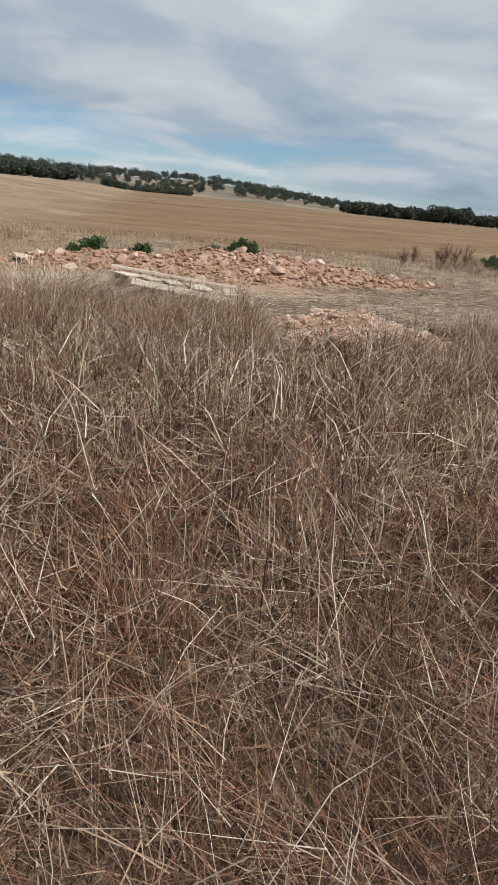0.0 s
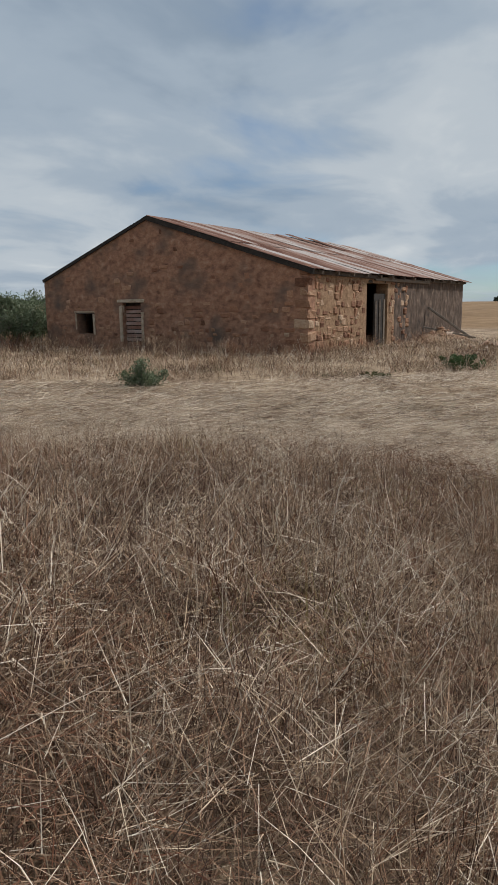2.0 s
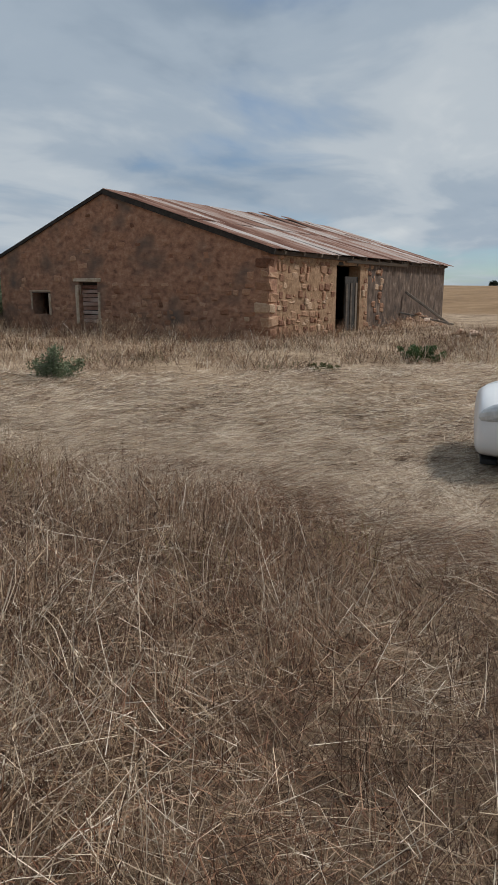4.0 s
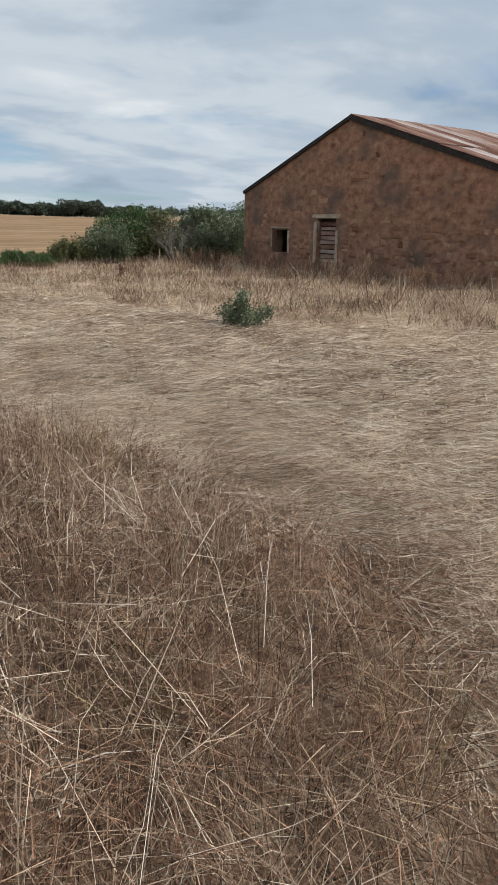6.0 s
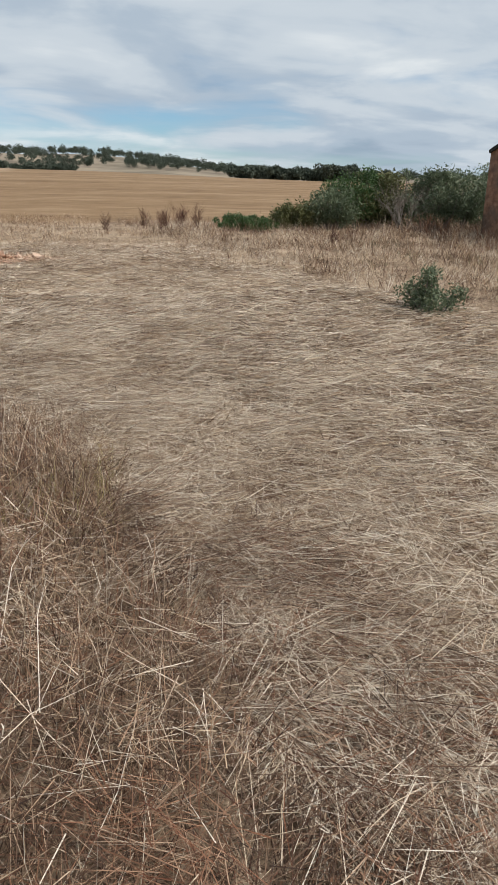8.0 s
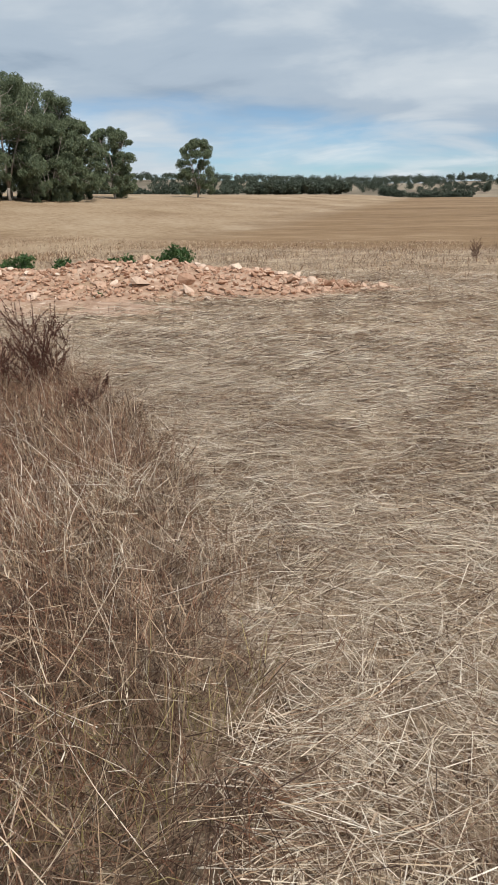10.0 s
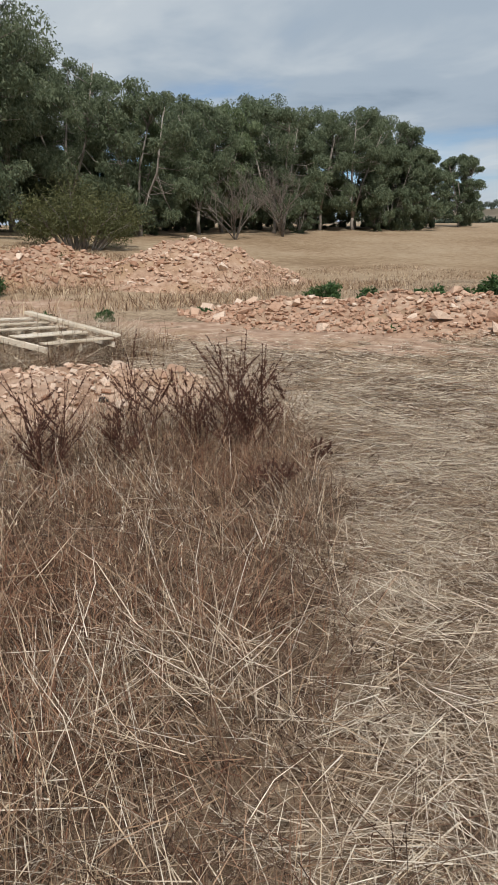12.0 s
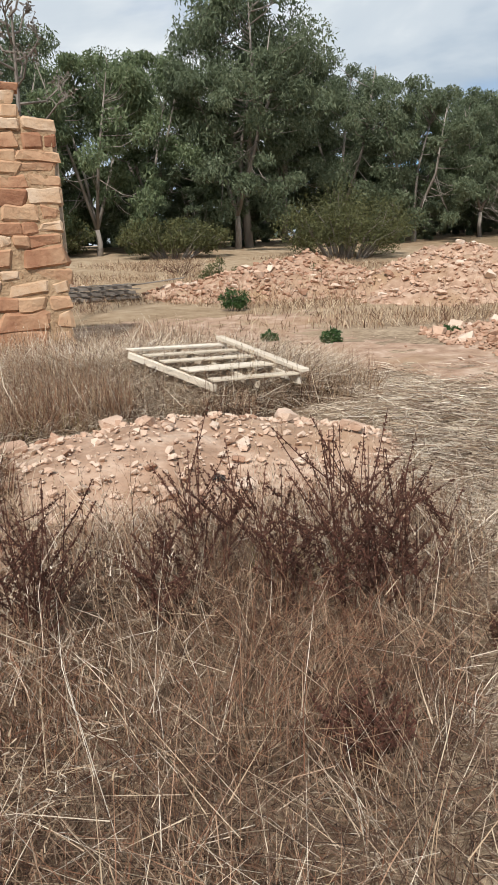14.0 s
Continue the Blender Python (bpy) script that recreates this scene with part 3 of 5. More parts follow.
    while z < EAVE - 0.2:
        h = rng.uniform(0.26, 0.42)
        wx, wy = (0.62, 0.34) if k % 2 else (0.36, 0.66)
        ob = new("quoin", rng.choice(shapes))
        ob.parent = gable
        ob.matrix_basis = Matrix.Translation((-wx / 2 + 0.03, wy / 2 - 0.035, z + h / 2)) @ Matrix.Diagonal((wx, wy, h - 0.03, 1))
        z, k = z + h, k + 1
    # stones showing through the render of the gable
    z = -0.15
    while z < RIDGE - 0.3:
        h = rng.uniform(0.15, 0.3)
        x = -BW + 0.3
        while x < -0.75:
            w = rng.uniform(0.2, 0.6)
            xm, zz = x + w / 2, z + h / 2 + rng.uniform(-0.05, 0.05)
            x += w
            if zz > roof_top(xm) - 0.35 or any(a - w * 0.6 - 0.1 < xm < b_ + w * 0.6 + 0.1 and c - 0.2 < zz < d + 0.25 for a, b_, c, d in (DOOR, WIN)):
                continue
            if rng.random() < (0.55 if zz < 0.9 else 0.24 if zz < 2.0 else 0.10):
                stone(xm, 0.097 - rng.uniform(0.0, 0.03) + 0.03 * float(wave(xm * 2.3, zz * 2.9)), zz, w * rng.uniform(0.6, 0.95), 0.2, h * rng.uniform(0.6, 0.95))
        z += h
    return barn


build_barn()


# ---- rubble, heaps and the ruin ----
def rock_shapes(rng, count, mat, name):
    out = []
    for _ in range(count):
        bm = bmesh.new()
        sx, sy, sz = 1.0, rng.uniform(0.6, 0.95), rng.uniform(0.35, 0.7)
        for _ in range(13):
            d = Vector((rng.gauss(0, 1), rng.gauss(0, 1), rng.gauss(0, 1))).normalized() * rng.uniform(0.42, 0.55)
            bm.verts.new((d.x * sx, d.y * sy, d.z * sz))
        bmesh.ops.convex_hull(bm, input=list(bm.verts))
        for v in [v for v in bm.verts if not v.link_faces]:
            bm.verts.remove(v)
        me = bpy.data.meshes.new(name)
        bm.to_mesh(me)
        bm.free()
        me.materials.append(mat)
        out.append(me)
    return out


ROCKS = rock_shapes(random.Random(11), 12, m_rock, "rock")
MOUNDS = []     # (cx, cy, rx, ry, height, turn, power)


def mound_z(x, y, spec):
    cx, cy, rx, ry, h, turn, power = spec
    c, s = math.cos(turn), math.sin(turn)
    u, v = ((x - cx) * c + (y - cy) * s) / rx, (-(x - cx) * s + (y - cy) * c) / ry
    r = np.sqrt(u * u + v * v) * (1 + 0.16 * wave(x, y, 0.9) + 0.05 * wave(x, y, 3.0))
    return h * np.clip(1 - r ** power, -0.25, 1) * (1 + 0.22 * wave(x + 3, y, 1.6)) + 0.1 * h * (wave(x, y, 2.7) + 0.7 * wave(y, x, 5.3)) * np.clip(1.05 - r, 0, 0.6) + (0.03 * wave(x, y, 4.3) + 0.018 * wave(y, x, 9.1)) * np.clip(1.1 - r, 0, 1)


def build_mound(name, label, spec, mat, rocks, sizes, seed, joined=0, lip=1.0):
    rng = random.Random(seed)
    MOUNDS.append(spec)
    cx, cy, rx, ry, h, turn, power = spec
    n = 56
    verts, faces = [], []
    c, s = math.cos(turn), math.sin(turn)
    for j in range(n + 1):
        for i in range(n + 1):
            u, v = (i / n * 2 - 1) * 1.25 * rx, (j / n * 2 - 1) * 1.25 * ry
            x, y = cx + u * c - v * s, cy + u * s + v * c
            verts.append((x, y, float(ground_z(x, y) + mound_z(x, y, spec) - 0.012)))
    for j in range(n):
        for i in range(n):
            a = j * (n + 1) + i
            faces.append((a, a + 1, a + n + 2, a + n + 1))
    ob = link_mesh(name, verts, faces, mat, smooth_shade=True)
    tagged(ob, label=label, category="rubble heap" if rocks > 40 else "earth heap")
    placed = 0
    while placed < rocks:
        a, r = rng.uniform(0, 2 * math.pi), rng.random() ** 0.5 * lip
        u, v = r * math.cos(a) * rx, r * math.sin(a) * ry
        x, y = cx + u * c - v * s, cy + u * s + v * c
        size = sizes[0] * (sizes[1] / sizes[0]) ** (rng.random() ** 2.2)
        z = float(ground_z(x, y) + max(mound_z(x, y, spec), 0.0)) + size * 0.12
        o = new("rock", rng.choice(ROCKS))
        o.parent = ob
        o.matrix_basis = Matrix.Translation((x, y, z)) @ Euler((rng.uniform(-0.5, 0.5), rng.uniform(-0.5, 0.5), rng.uniform(0, 6.3))).to_matrix().to_4x4() @ Matrix.Scale(size, 4)
        placed += 1
    if joined:
        vs, fs = [], []
        base = [([v.co.copy() for v in me.vertices], [tuple(p.vertices) for p in me.polygons]) for me in ROCKS]
        for _ in range(joined):
            a, r = rng.uniform(0, 2 * math.pi), rng.random() ** 0.5 * lip * 1.05
            u, v = r * math.cos(a) * rx, r * math.sin(a) * ry
            x, y = cx + u * c - v * s, cy + u * s + v * c
            size = sizes[0] * (0.2 + 1.7 * rng.random() ** 2.5)
            m = (Matrix.Translation((x, y, float(ground_z(x, y) + max(mound_z(x, y, spec), 0.0)) + size * 0.1))
                 @ Euler((rng.uniform(-0.6, 0.6), rng.uniform(-0.6, 0.6), rng.uniform(0, 6.3))).to_matrix().to_4x4() @ Matrix.Scale(size, 4))
            bv, bf = rng.choice(base)
            fs += [tuple(i + len(vs) for i in q) for q in bf]
            vs += [m @ p for p in bv]
        tagged(link_mesh("small_rubble", vs, fs, m_rock, ob), kind="stuff")
    return ob


build_mound("rubble_bank", "low bank of broken salmon-pink limestone rubble", (-5.1, -20.9, 2.3, 5.3, 0.45, 0.17, 1.5), m_rubble_soil, 290, (0.10, 0.46), 21, 6500)
build_mound("rubble_mound", "tall heap of orange earth and broken stone", (-10.6, -32.7, 4.4, 3.3, 1.4, 0.2, 1.25), m_rubble_soil, 180, (0.14, 0.5), 22, 3200)
build_mound("rubble_ridge", "long grassy ridge of earth and rubble", (-6.2, -35.2, 4.6, 2.2, 0.95, -0.18, 1.4), m_rubble_soil, 170, (0.14, 0.45), 23, 2800)
build_mound("dirt_track", "bare trodden earth track before the rubble", (-1.7, -22.8, 1.8, 6.0, 0.035, 0.14, 1.6), m_rubble_soil, 10, (0.03, 0.12), 27, 160)
build_mound("dirt_track", "bare trodden earth track beyond the pallet", (0.9, -29.4, 6.6, 2.7, 0.035, 0.05, 1.6), m_rubble_soil, 10, (0.03, 0.12), 28, 160)
build_mound("earth_bank", "low heap of pale sandy earth with loose stones", (3.65, -20.4, 1.95, 1.35, 0.35, -0.06, 1.3), m_rubble_soil, 130, (0.045, 0.26), 24, 2600)
build_mound("rubble_pile", "pile of pale rubble beside stacked pallets", (3.3, -39.7, 3.9, 2.0, 0.67, 0.1, 1.4), m_rubble_soil, 60, (0.15, 0.45), 25, 200)


m_ruin_mortar = material("ochre_earth_mortar", [(0.3, (0.28, 0.165, 0.09)), (0.7, (0.52, 0.37, 0.23))], scale=7, bump=1.0, bump_scale=20)


def build_ruin():
    rng = random.Random(8)
    x0, x1, y0, th = 2.35, 7.4, -28.2, 0.6
    ruin = empty("ruined_wall", (x0 + x1) / 2, y0, 0, "broken end of a ruined ochre field-stone wall", "ruin")
    ox, oy = -(x0 + x1) / 2, -y0
    top = lambda x: 3.9 + 0.40 * smooth(x, x0 + 0.55, x0 + 0.8) + 0.25 * smooth(x, x0 + 1.6, x0 + 2.4) + 0.12 * wave(x * 3, x * 2)
    us = [x0 + 0.06 + i * (x1 - x0) / 18 for i in range(19)]
    bm = bmesh.new()
    cols = []
    for u in us:
        t = float(top(u)) - 0.12
        cols.append([bm.verts.new((u + ox, y + oy, z)) for y, z in ((y0 + 0.005, -0.3), (y0 + 0.005, t), (y0 - th, t), (y0 - th, -0.3))])
    for a, b in zip(cols, cols[1:]):
        for k in range(4):
            bm.faces.new((a[k], b[k], b[(k + 1) % 4], a[(k + 1) % 4]))
    bm.faces.new(cols[0])
    bm.faces.new(list(reversed(cols[-1])))
    bmesh.ops.recalc_face_normals(bm, faces=bm.faces)
    part("core", bm, m_ruin_mortar, ruin, "earth mortar core")
    z = -0.2
    while z < 4.6:
        big = z < 1.8
        h = rng.uniform(0.22, 0.48) if big else rng.uniform(0.09, 0.30)
        x = x0 + rng.uniform(-0.02, 0.05)
        while x < x1:
            w = rng.uniform(0.3, 0.9) if big else rng.uniform(0.18, 0.7)
            if z + h * 0.6 < float(top(x + w / 2)):
                bm = irregular_stone(rng, w - 0.015, 0.3, (h - 0.01) * rng.uniform(0.92, 1.12), 0.34)
                bmesh.ops.subdivide_edges(bm, edges=[e for e in bm.edges if e.calc_length() > 0.3], cuts=1)
                for v in bm.verts:
                    v.co += Vector([rng.uniform(-0.02, 0.02) for _ in range(3)])
                o = part("stone", bm, m_stone, ruin)
                o.rotation_euler = (0, rng.uniform(-0.09, 0.09), 0)
                o.location = (x + w / 2 + ox, y0 - 0.13 + rng.uniform(-0.01, 0.035) + oy, z + h / 2)
            x += w
        z += h
    bm = box_bm(-0.03, 0.05, -0.5, -0.08, 1.6, 3.8, 0.015, 0.02, rng)
    o = part("plaster_strip", bm, m_plaster, ruin, "grey lime plaster on the broken end")
    o.location = (x0 + ox, y0 + oy, 0)
    return ruin


build_ruin()


# ---- pallets ----
def board(name, a, b, width, thick, parent, mat=m_pale_wood, rng=random):
    a, b = Vector(a), Vector(b)
    d = b - a
    bm = box_bm(-d.length / 2, d.length / 2, -width / 2, width / 2, -thick / 2, thick / 2, 0.004, 0.004, rng)
    o = part(name, bm, mat, parent)
    q = d.to_track_quat("X", "Z")
    o.matrix_basis = Matrix.Translation((a + b) / 2) @ q.to_matrix().to_4x4()
    return o


def build_pallet():
    rng = random.Random(3)
    base = Vector((1.96, -22.9, 0.0))
    far_l, far_r, near_l, near_r = Vector((2.91, -23.10, 0.58)), Vector((1.69, -23.35, 0.50)), Vector((2.50, -21.75, 0.36)), Vector((1.62, -21.68, 0.34))
    pal = empty("wooden_pallet", base.x, base.y, 0.0, "bleached broken wooden pallet lying on flattened grass", "pallet")
    for u in (0.0, 0.5, 1.0):
        a, b = far_l.lerp(far_r, u) - base, near_l.lerp(near_r, u) - base
        board("bearer", a - Vector((0, 0, 0.065)), b - Vector((0, 0, 0.065)), 0.04, 0.07, pal, rng=rng)
    for k, v in enumerate((0.02, 0.22, 0.42, 0.68, 0.95)):
        a, b = far_l.lerp(near_l, v) - base, far_r.lerp(near_r, v + rng.uniform(-0.03, 0.03)) - base
        if k == 3:
            b = a.lerp(b, 0.97)
        board("slat", a, b, (0.17, 0.16, 0.18, 0.26, 0.17)[k], 0.022, pal, rng=rng)
    board("loose_plank", far_r - base + Vector((0.02, -0.05, 0.08)), near_r - base + Vector((-0.04, 0.05, 0.04)), 0.09, 0.035, pal, rng=rng)


build_pallet()


def build_stack():
    rng = random.Random(5)
    st = empty("stacked_pallets", -0.3, -36.2, float(ground_z(-0.3, -36.2)), "weathered grey timber pallets stacked beside rubble", "pallet")
    for lay in range(3):
        z = 0.05 + lay * 0.15
        for k in range(3):
            board("bearer", (-0.9 + lay * 0.1, -0.5 + k * 0.5, z), (1.3, -0.45 + k * 0.5, z), 0.06, 0.08, st, m_twig, rng)
        for k in range(7):
            x = -0.85 + k * 0.35
            board("slat", (x, -0.62, z + 0.06), (x + rng.uniform(-0.05, 0.05), 0.65, z + 0.06 + rng.uniform(0, 0.03)), 0.12, 0.022, st, m_twig, rng)
    board("leaning_board", (-2.6, -0.2, 0.5), (0.2, 0.3, 0.3), 0.14, 0.03, st, m_twig, rng)


build_stack()


# ---- plants ----
def leaf_cloud(centres, radii, counts, length, width, rng, droop=0.5, flat=1.0, slim=False):
    """Leaves as small lozenges (two triangles) scattered in soft balls; droop pulls their tips down."""
    pts = []
    for c, r, k in zip(centres, radii, counts):
        d = rng.normal(size=(k, 3))
        d /= np.linalg.norm(d, axis=1, keepdims=True)
        d *= (rng.random((k, 1)) ** 0.45)
        pts.append(np.asarray(c) + d * np.asarray(r) * np.array([1, 1, flat]))
    p = np.concatenate(pts)
    n = len(p)
    d = rng.normal(size=(n, 3))
    d[:, 2] -= droop * 2
    d /= np.linalg.norm(d, axis=1, keepdims=True)
    s = np.cross(d, rng.normal(size=(n, 3)))
    s /= np.linalg.norm(s, axis=1, keepdims=True) + 1e-9
    L, W = length * rng.uniform(0.6, 1.4, (n, 1)), width * rng.uniform(0.6, 1.3, (n, 1))
    if slim:
        v = np.stack([p - s * W * 0.5, p + s * W * 0.5, p + d * L], 1).reshape(-1, 3)
        return v, np.arange(3 * n).reshape(-1, 3)
    v = np.stack([p, p + d * L * 0.45 + s * W * 0.5, p + d * L, p + d * L * 0.45 - s * W * 0.5], 1).reshape(-1, 3)
    k = np.arange(n)[:, None] * 4
    return v, np.concatenate([k + [0, 1, 2], k + [0, 2, 3]], 1).reshape(-1, 3)


def gum_tree(seed, height, spread, leaves, mat, low=0.3, forks=3):
    """Forked pale trunk, limbs to every clump, and a ragged crown of drooping leaf clumps that reaches well down."""
    rng, nr = random.Random(seed), np.random.default_rng(seed)
    tree = new("gum_tree")
    runs, cs, radii = [], [], []
    fork = Vector((rng.uniform(-0.3, 0.3), rng.uniform(-0.3, 0.3), height * low * 0.7))
    runs.append(([Vector((0, 0, -0.3)), fork * 0.5 + Vector((0.1, 0, 0)), fork], [height * 0.02, height * 0.016, height * 0.013]))
    mains = []
    for k in range(forks):
        a = 2 * math.pi * k / forks + rng.uniform(-0.5, 0.5)
        tip = Vector((math.cos(a) * height * 0.20 * spread, math.sin(a) * height * 0.20 * spread, height * rng.uniform(0.72, 0.95)))
        mid = fork.lerp(tip, 0.45) + Vector((rng.uniform(-0.4, 0.4), rng.uniform(-0.4, 0.4), 0))
        pts = [fork, mid, tip]
        mains.append(pts)
        runs.append((pts, [height * 0.011, height * 0.008, height * 0.002]))
    for k in range(84):
        f = rng.random() ** 0.8
        z = height * (low * 0.75 + (0.97 - low * 0.75) * f)
        wide = height * 0.37 * spread * (math.sin(math.pi * min(0.97, 0.16 + 0.74 * f)) ** 0.7)
        a, r = rng.uniform(0, 6.3), wide * rng.random() ** 0.42
        c = Vector((math.cos(a) * r, math.sin(a) * r, z))
        cs.append(tuple(c))
        radii.append(height * rng.uniform(0.05, 0.095))
        m = min(mains, key=lambda q: (q[1] - c).length)
        s = m[0].lerp(m[1], rng.uniform(0.5, 1.0)) if z < m[1].z else m[1].lerp(m[2], min(0.9, (z - m[1].z) / max(0.1, m[2].z - m[1].z) * 0.7))
        runs.append(([s, s.lerp(c, 0.5) + Vector((0, 0, -0.25)), c], [height * 0.003, height * 0.002, 0.006]))
    vs, fs = tubes_mesh(runs, 5)
    link_mesh("trunk", vs, fs, m_bark, tree, True)
    per = leaves // len(cs)
    v, t = leaf_cloud(cs, radii, [int(per * rng.uniform(0.6, 1.4)) for _ in cs], 0.22, 0.085, nr, 0.6, 0.75, True)
    crown = new("crown", fast_mesh("crown", v, t, mat))
    crown.parent = tree
    return tree


m_leaf_light = material("yellow_green_gum_leaves", [(0.1, (0.075, 0.105, 0.05)), (0.5, (0.14, 0.18, 0.09)), (0.9, (0.24, 0.28, 0.155))], scale=0.4, detail=3, island=0.45, bump=0,
                        rough=0.55, translucent=0.3)
TREES = [gum_tree(31, 10.5, 1.0, 31000, m_leaf, 0.26), gum_tree(32, 11.5, 1.05, 31000, m_leaf, 0.22), gum_tree(33, 9.5, 1.1, 30000, m_leaf_light, 0.2, 4),
         gum_tree(34, 13.4, 0.85, 31000, m_leaf, 0.36), gum_tree(35, 10.0, 1.2, 31000, m_leaf, 0.16, 4), gum_tree(36, 6.5, 1.3, 24000, m_leaf, 0.05, 4), gum_tree(41, 8.0, 1.05, 34000, m_leaf, 0.1, 5)]
GUM = "tall grey-green gum tree with pale trunk in the windbreak"


def plant_trees():
    rng = random.Random(77)
    for t in TREES:
        tagged(t, label=GUM, category="tree", group="windbreak gum trees")
    used = set()

    def put(kind, x, y, s):
        m = Matrix.Translation((x, y, float(ground_z(x, y)) - 0.05)) @ Matrix.Rotation(rng.uniform(0, 6.3), 4, "Z") @ Matrix.Scale(s, 4)
        if kind not in used:
            used.add(kind)
            TREES[kind].matrix_basis = m
            return TREES[kind]
        ob = copy_thing(TREES[kind], m)
        ob.matrix_basis = m
        return ob
    put(3, -13.2, -52.5, 1.08)
    for x, y, kind, s in ((13, -56, 0, 1.0), (8, -52, 2, 1.0), (3.5, -50, 2, 0.95), (-1, -55, 1, 0.95), (-4, -50.5, 2, 0.95), (-8, -54, 2, 1.05), (-12, -51.5, 1, 0.98), (-17.5, -56, 3, 0.88),
                          (-21, -55, 1, 0.95), (-24.5, -52, 4, 0.92), (-28, -56, 2, 0.9), (-31, -53, 0, 0.86), (-35, -54.5, 2, 1.0), (-39, -52.5, 4, 0.98), (-43, -55, 1, 0.86),
                          (-47.5, -54, 0, 0.95), (-51.5, -53, 4, 1.04), (-55, -55, 1, 0.98), (-59, -53.5, 4, 1.05), (-62.5, -55, 0, 0.9), (-18, -60, 0, 1.0), (-10, -61, 1, 1.0),
                          (-2, -60, 0, 1.05), (6, -60, 4, 1.05), (-26, -61, 1, 0.98), (-36, -60, 0, 1.0), (-3, -53, 5, 0.55), *[(9 - 5.1 * k, -57.5 - (k % 2), 5, 0.62 + 0.08 * (k % 3)) for k in range(15)], (-56.5, -51.8, 5, 1.15), (-60.5, -52.4, 5, 1.25), (-64.5, -53.5, 5, 1.2), (-67.5, -54.5, 5, 0.95), (-6.8, -51.5, 5, 0.5), (0.5, -52, 5, 0.6), (-10, -52.5, 5, 0.5), (-46, -60, 1, 1.0), (-54, -60, 1, 0.98), *[(14 - 6.2 * k, -64 - (k % 3), 5, 0.9 + 0.06 * (k % 4)) for k in range(13)], (-66, -57, 5, 1.0), (-24, -58, 5, 0.8), (-40, -58, 5, 0.8), *[(x, -51.5 - (k % 3) * 2.2, 5, 0.42 + 0.07 * (k % 3)) for k, x in enumerate((-22.5, -27, -33, -41, -45, -49, -53, -57.5, -61, -6, -13.5, 1.5))]):
        put(kind, x, y, s)
    tagged(put(6, -76, -54, 1.0), label="smaller rounded gum tree beyond the windbreak")
    tagged(put(5, -81, -56, 0.85), label="smaller rounded gum tree beyond the windbreak")
    tagged(put(6, -106, -53, 1.1), label="lone dark gum tree standing in the pasture")


plant_trees()


def shrub(name, label, x, y, w, d, h, leaves, mat, seed, leaf=(0.10, 0.05), stems=14, droop=0.1, category="shrub"):
    rng, nr = random.Random(seed), np.random.default_rng(seed)
    z = float(ground_z(x, y))
    ob = empty(name, x, y, z, label, category)
    runs, cs = [], []
    for k in range(stems):
        a, r = rng.uniform(0, 6.3), rng.random() ** 0.5
        end = Vector((math.cos(a) * r * w / 2, math.sin(a) * r * d / 2, h * (1.02 - 0.55 * r * r) * rng.uniform(0.72, 1.0)))
        foot = Vector((end.x * 0.35, end.y * 0.35, -0.05))
        mid = foot.lerp(end, 0.5) + Vector((rng.uniform(-0.1, 0.1) * h, rng.uniform(-0.1, 0.1) * h, 0.05 * h))
        runs.append(([foot, mid, end], [0.018 * h + 0.003, 0.012 * h + 0.002, 0.004]))
        cs += [end, foot.lerp(end, 0.62), mid]
    vs, fs = tubes_mesh(runs, 4)
    link_mesh("branchwork", vs, fs, m_twig, ob)
    leaves = int(leaves * 2.2)
    rad = [min(w, d, h * 1.3) * rng.uniform(0.13, 0.24) for _ in cs]
    v, t = leaf_cloud([tuple(c) for c in cs], rad, [leaves // len(cs)] * len(cs), leaf[0] * 0.8, leaf[1] * 0.75, nr, droop, 0.85, leaves > 3000)
    v[:, 2] = np.maximum(v[:, 2], 0.0)
    o = new("foliage", fast_mesh("foliage", v, t, mat))
    o.parent = ob
    return ob


# hedge west of the barn
for i, (x, y, w, d, h, mt, lf) in enumerate(((-15.6, 0.2, 3.0, 2.6, 2.5, m_leaf, 5200), (-16.8, -2.6, 3.4, 3.0, 2.15, m_olive, 5200), (-17.0, -3.3, 3.0, 2.6, 2.2, m_green, 5200),
                                             (-16.4, -6.2, 2.2, 1.8, 1.1, m_olive, 2600), (-14.6, -1.2, 2.4, 2.0, 2.5, m_leaf, 4200), (-16.2, -4.6, 2.4, 2.0, 1.5, m_leaf, 3400), (-17.0, 2.5, 3.4, 3.0, 2.4, m_leaf, 4600))):
    shrub("hedge_shrub", "dense dark green shrub in the thicket beside the barn", x, y, w, d, h, lf, mt, 100 + i, (0.17, 0.075), 26)
for i, (x, y, w) in enumerate(((-15.4, -8.9, 2.2), (-16.4, -7.9, 2.2), (-14.6, -8.2, 1.6))):
    shrub("green_weed_patch", "low bright green weed patch at the field edge", x, y, w, 1.5, 0.55, 2200, m_green, 120 + i, (0.10, 0.05), 16)
shrub("sapling", "thin sparse sapling rising above the thicket", -16.4, -1.6, 0.9, 0.9, 3.0, 330, m_leaf, 131, (0.16, 0.06), 7)
shrub("yard_bush", "small grey-green bush alone in the mown yard", 2.15, -10.62, 0.95, 0.75, 0.6, 1150, m_leaf, 143, (0.07, 0.035), 11)
